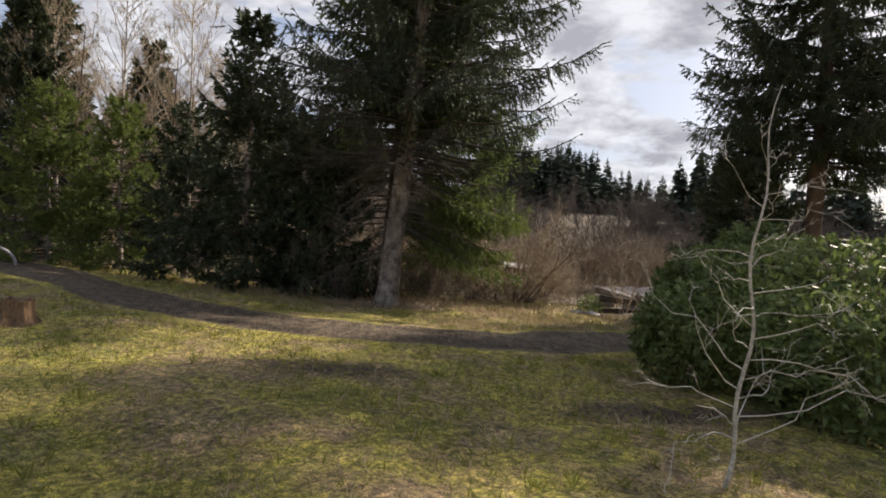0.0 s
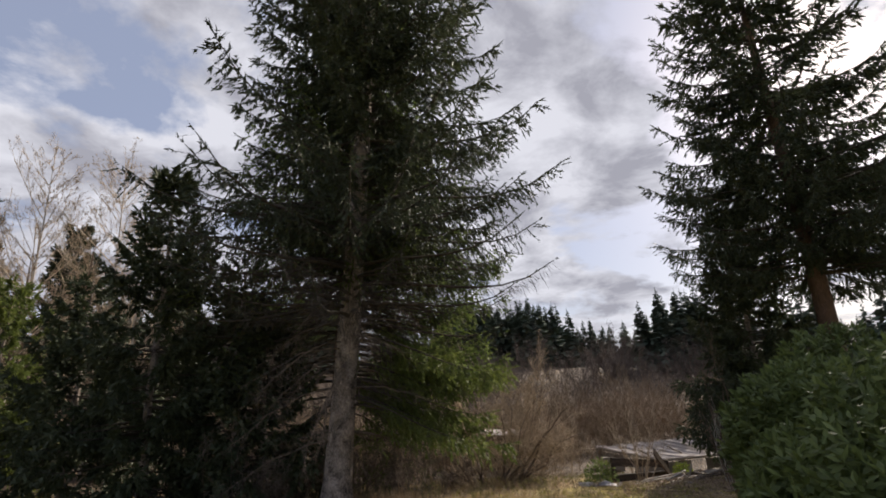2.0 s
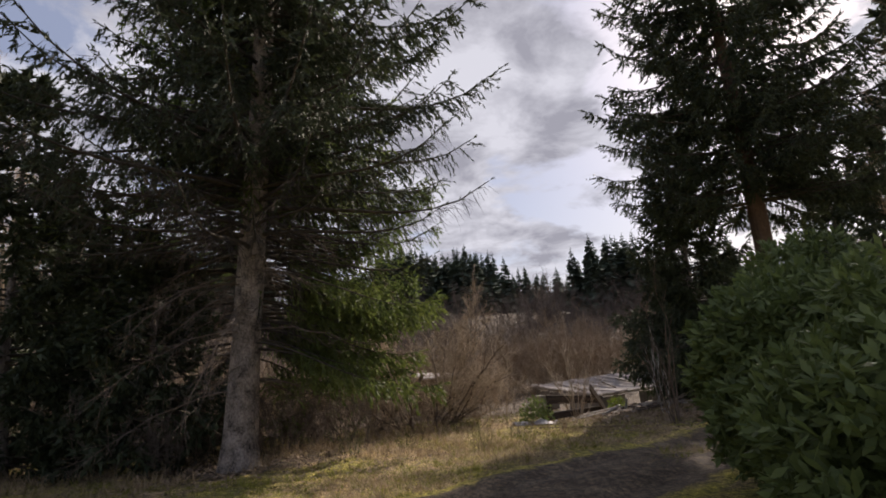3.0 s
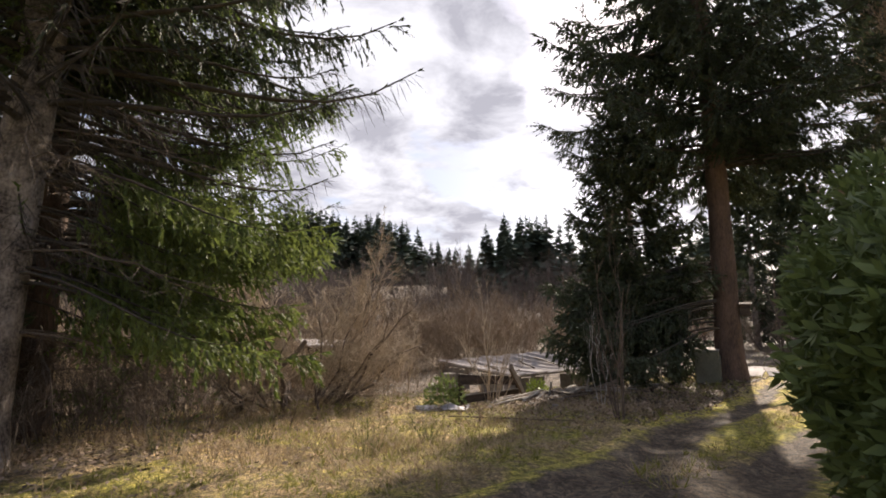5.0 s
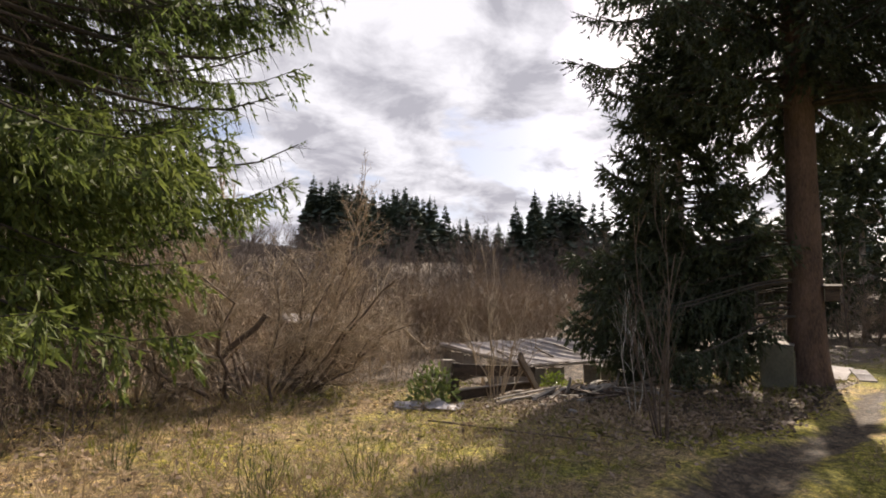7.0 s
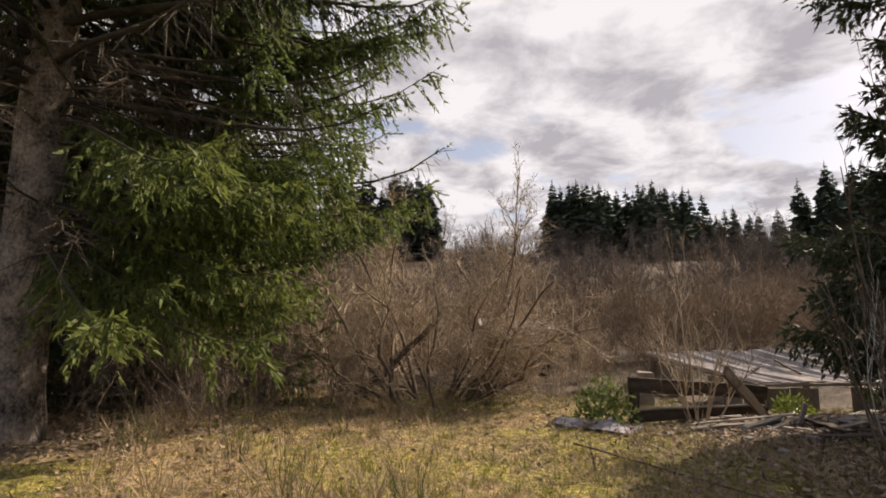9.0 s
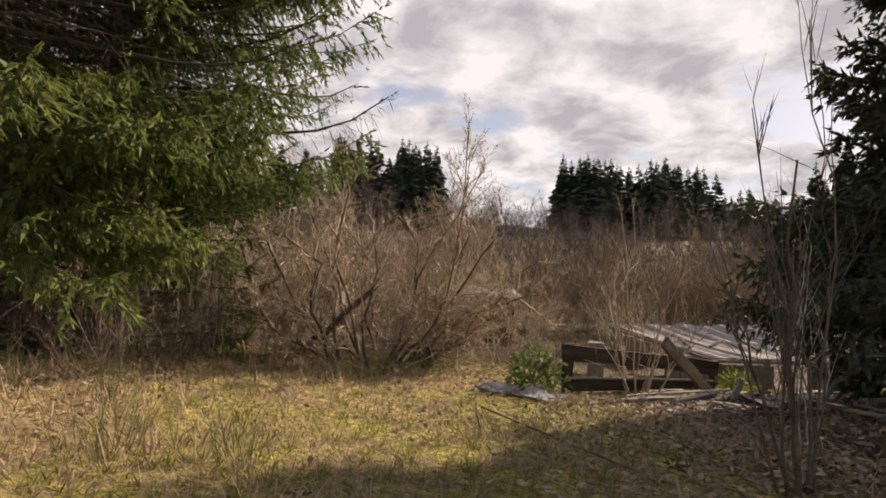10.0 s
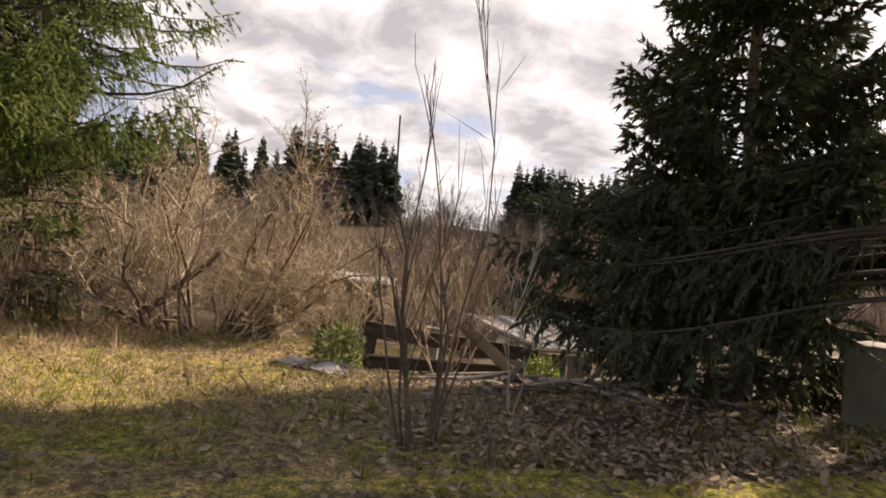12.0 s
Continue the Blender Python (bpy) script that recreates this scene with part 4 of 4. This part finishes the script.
def leafy(name, at, radius, tall, count, seed, mat, label, size=0.07):
    rng = np.random.default_rng(seed)
    ob = thing(name, at, label, "plant")
    d = unit(rng.normal(0, 1, (count, 3)))
    d[:, 2] = np.abs(d[:, 2])
    p = d * (rng.random(count) ** 0.4)[:, None] * np.array([radius, radius, tall])
    p[:, 2] += 0.05
    way = unit(d + rng.normal(0, 0.6, (count, 3)))
    lv = Bag()
    lv.blades(p, way, unit(np.cross(way, rng.normal(0, 1, (count, 3)))), size * rng.uniform(0.7, 1.4, count), size * 0.45, 0.5)
    tagged(under("foliage", lv.mesh("foliage", mat), ob), kind="stuff")
    n = 9
    a = rng.uniform(0, 6.28, n)
    for k in range(n):
        st = Bag()
        grow(st, np.array([[0.05 * math.cos(a[k]), 0.05 * math.sin(a[k]), -0.05]]), np.array([[math.cos(a[k]) * 0.5, math.sin(a[k]) * 0.5, 1.0]]), np.array([tall * 0.9]), np.array([0.008]), rng, 2, 4)
        under("stem", st.mesh("stem", M_brown_stem), ob)
    return ob


leafy("rhododendron", on_ground(6.25, 20.85), 0.5, 0.72, 520, 91, M_laurel, "small green rhododendron with pale flower buds", 0.12)
leafy("leafy_plant", on_ground(9.55, 21.9), 0.3, 0.36, 220, 92, M_yellow_leaf, "fresh yellow green leafy plant in the rubble", 0.09)

# old white goods box beside the trunk
box = thing("metal_cabinet", on_ground(13.0, 18.95, 0.02), "faded greenish enamel cabinet beside the spruce trunk", "cabinet", turn=38)
part("body", rough_box(0.63, 0.58, 0.84, 0.018, 0.004, 8), M_box, box)
part("lid", rough_box(0.64, 0.60, 0.035, 0.01, 0.004, 9), M_wood, box, "warped yellowish wooden lid", pose(0, 0, 0.85, 1, -2, 0))
part("door", rough_box(0.52, 0.018, 0.66, 0.006, 0, 10), M_box, box, "", pose(0, -0.302, 0.06))
for x0, y0, a, L in ((15.3, 19.3, 25, 0.9), (15.7, 19.9, 10, 1.1), (15.2, 20.3, 35, 1.3), (16.2, 20.4, 0, 0.8), (15.9, 20.9, 20, 1.2), (14.9, 18.6, 50, 0.6)):
    dx, dy = math.cos(radians(a)) * L / 2, math.sin(radians(a)) * L / 2
    bm, m = plank_between((x0 - dx, y0 - dy, ground_z(x0 - dx, y0 - dy) + 0.05), (x0 + dx, y0 + dy, ground_z(x0 + dx, y0 + dy) + 0.28), 0.03, 0.30, int(L * 100) + a)
    me = bpy.data.meshes.new("board")
    bm.to_mesh(me)
    bm.free()
    me.materials.append(M_roof)
    ob = tagged(new("board", me), "pale broad board thrown on a heap behind the trunk", "board", "heap of pale boards")
    ob.matrix_basis = m

# nesting box on the trunk
nest = thing("nesting_box", (13.5 + 0.42 * 0.6, 18.65 - 0.42 * 0.8, 0.80), "dark wooden nesting box fixed to a spruce trunk", "bird box", turn=-53)
part("body", rough_box(0.24, 0.22, 0.30, 0.008, 0.002, 4), M_dark_wood, nest)
part("roof", rough_box(0.34, 0.34, 0.03, 0.006, 0.002, 5), M_dark_wood, nest, "overhanging sloped roof", pose(0, 0, 0.30, 8, 0, 0))
hole = bmesh.new()
bmesh.ops.create_cone(hole, cap_ends=True, segments=16, radius1=0.025, radius2=0.025, depth=0.012)
part("entrance_ring", hole, M_twig, nest, "dark round entrance", pose(0, -0.113, 0.19, 90, 0, 0))


# ---- near sapling, stump, twigs ----
def young_tree():
    rng = np.random.default_rng(101)
    ob = thing("bare_sapling", on_ground(2.36, 3.95), "bare grey sapling with long crooked side branches", "tree")
    n = 20
    u = np.linspace(0, 1, n)
    axis = np.stack([0.16 * u + 0.05 * np.sin(u * 7) + 0.035 * np.sin(u * 19), 0.05 * np.sin(u * 6 + 1), -0.1 + 3.3 * u], 1)
    rad = 0.0155 * (1 - u) ** 0.8 + 0.003
    t = Bag()
    t.tubes(axis[None], rad[None], 8)
    under("trunk", t.mesh("trunk", M_grey_twig, True), ob)
    for i in range(27):
        h = 0.34 + 2.2 * (i / 26) ** 1.2
        right = i % 2 == 0
        a = (rng.normal(0, 0.45) if right else math.pi + rng.normal(0, 0.45))
        L = (1.15 - 0.30 * h) * rng.uniform(0.5, 1.2)
        f = (h + 0.1) / 3.3 * (n - 1)
        k = int(f)
        root = axis[k] * (1 - f + k) + axis[k + 1] * (f - k)
        b = Bag()
        way = np.array([[math.cos(a), math.sin(a) * 0.8, rng.uniform(-0.05, 0.75)]])
        path = grow(b, root[None], way, np.array([L]), np.array([0.0075 - 0.0018 * h]), rng, 3, 3, 0.42, 0.02, 0.45, 4, 0.12, 0.3, 7, slivers=False)
        under("branch", b.mesh("branch", M_grey_twig), ob)
    return ob


young_tree()


def stump(at, r, tall, seed):
    ob = thing("tree_stump", at, "rotten brown tree stump in the grass", "stump")
    bm = bmesh.new()
    rings = []
    for j in range(9):
        z = tall * j / 8
        ring = []
        for i in range(28):
            a = 2 * math.pi * i / 28
            k = 1 + 0.13 * math.sin(a * 5 + seed) + 0.07 * noise.noise(Vector((math.cos(a) * 3, math.sin(a) * 3, z * 6)))
            flare = 1 + 0.45 * (1 - j / 8) ** 3
            top = 0.22 * tall * noise.noise(Vector((math.cos(a) * 2, math.sin(a) * 2, seed))) if j == 8 else 0
            ring.append(bm.verts.new((r * k * flare * math.cos(a), r * k * flare * math.sin(a), z - 0.05 + top)))
        rings.append(ring)
    for p, q in zip(rings, rings[1:]):
        for i in range(28):
            bm.faces.new((p[i], p[(i + 1) % 28], q[(i + 1) % 28], q[i]))
    c = bm.verts.new((0, 0, tall * 0.55))
    for i in range(28):
        bm.faces.new((rings[-1][i], rings[-1][(i + 1) % 28], c))
    part("stump_wood", bm, M_stump, ob)


stump(on_ground(-7.2, 8.6), 0.26, 0.46, 3)


def log(name, a, b, r, seed, mat, label, category):
    rng = np.random.default_rng(seed)
    a, b = np.array(a, float), np.array(b, float)
    u = np.linspace(0, 1, 9)[:, None]
    path = a + (b - a) * u + rng.normal(0, r * 0.25, (9, 3))
    t = Bag()
    t.tubes(path[None], (r * (1 - 0.35 * u[:, 0]))[None], 9)
    return tagged(new(name, t.mesh(name, mat, True)), label, category)


def lying(x, y, up=0.05):
    return (x, y, ground_z(x, y) + up)


log("fallen_log", lying(-3.2, 24.3, 0.10), lying(-0.9, 23.2, 0.08), 0.10, 1, M_bark, "fallen mossy log lying in the grass", "log")
log("fallen_branch", lying(5.6, 18.9, 0.05), lying(7.2, 16.7, 0.03), 0.014, 2, M_brown_stem, "long thin fallen branch on the lawn", "branch")
log("leaning_trunk", lying(1.3, 22.0, 0.02), (3.0, 22.3, 0.35), 0.085, 3, M_brown_stem, "crooked leaning hazel trunk", "branch")
for i, (x, y, h) in enumerate(((5.8, 17.7, 0.85), (6.9, 17.4, 0.55), (2.4, 18.9, 0.7), (4.6, 18.2, 0.4), (3.7, 16.4, 0.5), (8.9, 16.6, 0.6), (7.6, 18.3, 0.9), (9.9, 17.4, 1.4))):
    bare_shrub("seedling", on_ground(x, y), 2, h, 0.25, 300 + i, M_brown_stem, "thin bare brown seedling in the lawn", 2, 2, 0.007, "seedlings in the lawn", 0.04, twig_spread=0.4)
for i, (x, y) in enumerate(((3.2, 15.7), (1.8, 17.0), (4.2, 15.9), (0.6, 16.9))):
    bare_shrub("broom_tuft", on_ground(x, y), 22, 0.75, 0.5, 320 + i, M_broom, "tuft of thin dark green upright shoots", 2, 2, 0.004, "tufts of shoots", 0.15, twig_spread=0.2)
for i in range(7):
    x, y = -6.2 + rs.uniform(-1.6, 1.6), 23.6 + rs.uniform(-0.5, 0.9)
    bm, m = plank_between(lying(x - 1.1, y - 0.1, 0.05 + 0.05 * i), lying(x + 1.1, y + rs.uniform(-0.3, 0.3), 0.06 + 0.05 * i), 0.06, 0.2, 400 + i)
    me = bpy.data.meshes.new("beam")
    bm.to_mesh(me)
    bm.free()
    me.materials.append(M_dark_wood if i % 2 else M_wood)
    ob = tagged(new("beam", me), "old beam in a stack under the spruces", "beam", "stack of old beams")
    ob.matrix_basis = m

# pole beside the track, far hut, white hoop
pole = thing("utility_pole", on_ground(30, 23.6), "weathered wooden utility pole beside the track", "pole")
t = Bag()
t.tubes(np.array([[[0, 0, -0.3], [0.02, 0, 3], [0.05, 0, 7.2]]]), np.array([[0.15, 0.135, 0.11]]), 12)
under("shaft", t.mesh("shaft", M_pole, True), pole)
part("cross_arm", rough_box(1.3, 0.1, 0.12, 0.01), M_pole, pole, "", pose(0.05, -0.15, 6.6))
for x in (-0.5, 0, 0.5):
    c = bmesh.new()
    bmesh.ops.create_cone(c, cap_ends=True, segments=12, radius1=0.05, radius2=0.03, depth=0.16)
    part("insulator", c, M_plaster, pole, "pale ceramic insulator", pose(0.05 + x, -0.15, 6.80))

hut = thing("wooden_hut", on_ground(4.4, 27.2), "small dark wooden hut half hidden in the brush", "hut", turn=12)
part("wall", rough_box(1.8, 1.2, 1.4, 0.02, 0.01, 2), M_dark_wood, hut)
part("roof", rough_box(2.2, 1.6, 0.06, 0.02, 0.01, 3), M_roof, hut, "pale sloping sheet roof", pose(0, 0, 1.42, 6, 3, 0))
part("door", rough_box(0.45, 0.04, 0.95, 0.01, 0, 4), M_dark_wood, hut, "", pose(0.2, -0.615, 0.05))

hoop = thing("white_hoop", on_ground(-17.3, 19.3), "white plastic pipe hoop standing in the grass", "hoop", turn=25)
a = np.linspace(0, math.pi, 15)
t = Bag()
t.tubes(np.stack([0.9 * np.cos(a), 0 * a, 0.75 * np.sin(a) - 0.03], 1)[None], np.full((1, 15), 0.05), 10)
under("pipe", t.mesh("pipe", M_tarp, True), hoop)


# ---- bare trees in the back ----
def bare_tree(at, tall, seed, mat, label, spread=0.5, kids=7, r=0.12, group="", first=0.25, shrink=0.34):
    rng = np.random.default_rng(seed)
    ob = thing("bare_tree", at, label, "tree", group)
    n = 10
    u = np.linspace(0, 1, n)
    axis = np.stack([0.3 * np.sin(u * 3 + seed), 0.3 * np.cos(u * 4 + seed), u * tall - 0.2], 1)
    t = Bag()
    t.tubes(axis[None], (r * (1 - u) ** 0.9 + 0.01)[None], 8)
    under("trunk", t.mesh("trunk", mat, True), ob)
    m = 46
    f = (first + (0.97 - first) * np.sort(rng.random(m))) * (n - 1)
    k = np.clip(f.astype(int), 0, n - 2)
    p = axis[k] + (axis[k + 1] - axis[k]) * (f - k)[:, None]
    az = rng.uniform(0, 6.28, m)
    way = np.stack([np.cos(az) * spread, np.sin(az) * spread, np.ones(m)], 1)
    ln = tall * shrink * (1.1 - f / n) * rng.uniform(0.6, 1.1, m)
    b = Bag()
    grow(b, p, way, ln, 0.012 + 0.006 * ln, rng, 4, 5, 0.42, 0.1, 0.5, 3, 0.05, 0.2, 3, fine=0.024)
    tagged(under("crown", b.mesh("crown", M_hazel if mat is not M_bark_red else M_thicket), ob, "fine bare twigs"), kind="stuff")
    return ob


for x, y, tall, seed in ((-20, 31, 17, 1), (-17.0, 33, 18, 2), (-24, 31, 15, 3), (-14.5, 31, 13, 8)):
    bare_tree(on_ground(x, y), tall, 500 + seed, M_birch, "bare birch with a pale trunk and fine twigs", 0.85, group="birches in the back", shrink=0.42)
for x, y, tall, seed in ((-14.6, 27.5, 11.5, 11), (-19.5, 27.0, 12.5, 12), (-16.6, 26.0, 10.0, 13)):
    bare_tree(on_ground(x, y), tall, 500 + seed, M_bark_red, "brown bare larch behind the young spruces", 1.4, 7, 0.12, "larches behind the young spruces", 0.1, 0.28)
for x, y, tall, seed in ((21.0, 17.3, 15, 4), (26.0, 19.6, 17, 5), (17.0, 14.2, 13, 6), (31, 22.0, 16, 7)):
    bare_tree(on_ground(x, y), tall, 500 + seed, M_bark_red, "bare larch with brown twigs beside the track", 1.6, 7, 0.14, "larches beside the track", 0.08, 0.3)


# ---- grass and litter ----
def scatter(n, x0, x1, y0, y1, seed, keep):
    rng = np.random.default_rng(seed)
    x, y = rng.uniform(x0, x1, n), rng.uniform(y0, y1, n)
    ok = keep(x, y, rng)
    return x[ok], y[ok], rng


def patchy(x, y, scale, phase):
    return np.sin(x * scale + phase) * np.sin(y * scale * 1.13 + phase * 2) + 0.6 * np.sin(x * scale * 2.7 + y * scale * 1.9 + phase)


def open_lawn(x, y, rng):
    d = road_distance(x, y)
    side = (d > 1.35 + 0.3 * rng.random(len(x))) | ((d < 0.35) & (x > 5) & (rng.random(len(x)) < 0.8))
    rubble = np.exp(-(((x - 9.3) / 2.6) ** 2 + ((y - 20.8) / 1.6) ** 2)) < 0.35 + 0.3 * rng.random(len(x))
    shade = (x + 1.5) ** 2 + (y - 18.2) ** 2 > 7
    bush = (((x - 6.6) / 3.0) ** 2 + ((y - 7.5) / 3.0) ** 2 > 1) & ((x - 5.05) ** 2 + (y - 10) ** 2 > 1)
    return side & rubble & shade & bush


def tufts(name, n, box, seed, mat, label, length, width, lean, keep, per=1):
    x, y, rng = scatter(n, *box, seed, keep)
    x, y = np.repeat(x, per) + rng.normal(0, 0.025, len(x) * per), np.repeat(y, per) + rng.normal(0, 0.025, len(y) * per)
    N = len(x)
    base = np.stack([x, y, height(x, y) - 0.015], 1)
    a = rng.uniform(0, 6.28, N)
    t = rng.normal(0, lean, (N, 2))
    way = unit(np.stack([t[:, 0], t[:, 1], np.ones(N) * 0.7], 1))
    side = np.stack([np.cos(a), np.sin(a), 0 * a], 1)
    b = Bag()
    b.blades(base, way, side, length * rng.uniform(0.5, 1.5, N), width * rng.uniform(0.7, 1.3, N), 0.35)
    return tagged(new(name, b.mesh(name, mat)), label, "grass", kind="stuff")


LAWN = (-13, 15, 2.2, 24)
tufts("grass", 36000, LAWN, 601, M_grass, "short yellow green lawn grass and moss", 0.09, 0.013, 0.7, lambda x, y, r: open_lawn(x, y, r) & (patchy(x, y, 0.8, 1) + r.normal(0, 0.5, len(x)) > -0.3), 5)
tufts("dead_grass", 19000, LAWN, 602, M_straw, "matted straw coloured dead grass", 0.14, 0.011, 1.3, lambda x, y, r: open_lawn(x, y, r) & (patchy(x, y, 0.6, 4) + r.normal(0, 0.5, len(x)) > -0.1), 5)
tufts("grass_clumps", 2600, LAWN, 607, M_grass, "coarse green grass clumps in the lawn", 0.15, 0.012, 0.55, lambda x, y, r: open_lawn(x, y, r) & (patchy(x, y, 1.2, 9) + r.normal(0, 0.4, len(x)) > 0.1), 16)
tufts("straw_clumps", 1700, LAWN, 608, M_straw, "coarse straw coloured grass clumps in the lawn", 0.17, 0.010, 0.8, lambda x, y, r: open_lawn(x, y, r) & (patchy(x, y, 1.0, 5) + r.normal(0, 0.4, len(x)) > 0.1), 16)
tufts("dry_grass", 15000, (0, 12, 12.5, 21), 606, M_straw, "dry trampled grass stalks on the lawn", 0.16, 0.012, 1.6, lambda x, y, r: open_lawn(x, y, r) & (patchy(x, y, 0.9, 7) + r.normal(0, 0.5, len(x)) > 0.0), 5)
tufts("tall_dead_grass", 2600, (-8, 4, 15.3, 23), 603, M_straw, "tall pale dead grass under the spruces", 0.32, 0.010, 0.5, lambda x, y, r: (road_distance(x, y) > 1.9) & (patchy(x, y, 1.1, 2) + r.normal(0, 0.4, len(x)) > 0.2), 5)
tufts("verge_grass", 7000, (-30, 45, 9, 34), 604, M_grass, "green grass along the track", 0.12, 0.016, 0.6, lambda x, y, r: (road_distance(x, y) > 1.5) & (road_distance(x, y) < 4.5) & ((x > 13) | (x < -11)), 5)

x, y, rng = scatter(60000, -4, 15, 13, 24, 605, lambda x, y, r: (road_distance(x, y) > 1.2) & ((np.exp(-(((x - 9.3) / 3) ** 2 + ((y - 20.2) / 2.2) ** 2)) + 0.75 * np.exp(-(((x - 8.9) / 2) ** 2 + ((y - 17.8) / 1.6) ** 2)) + 0.7 * np.exp(-(((x - 2) / 3) ** 2 + ((y - 21.4) / 1.2) ** 2)) + 0.8 * np.exp(-(((x - 11.5) / 2.5) ** 2 + ((y - 17.2) / 1.6) ** 2)) + 0.8 * np.exp(-(((x + 1.0) / 3) ** 2 + ((y - 18) / 2) ** 2))) > r.random(len(x))))
N = len(x)
base = np.stack([x, y, height(x, y) + rng.uniform(0.004, 0.05, N)], 1)
way = unit(np.stack([rng.normal(0, 1, N), rng.normal(0, 1, N), rng.normal(0, 0.3, N)], 1))
side = unit(np.cross(way, np.array([0, 0, 1.0]) + rng.normal(0, 0.4, (N, 3))))
lb = Bag()
lb.blades(base, way, side, rng.uniform(0.05, 0.11, N), rng.uniform(0.03, 0.06, N), 0.5)
tagged(new("leaf_litter", lb.mesh("leaf_litter", M_litter)), "brown fallen leaves and chips on the soil", "leaf litter", kind="stuff")
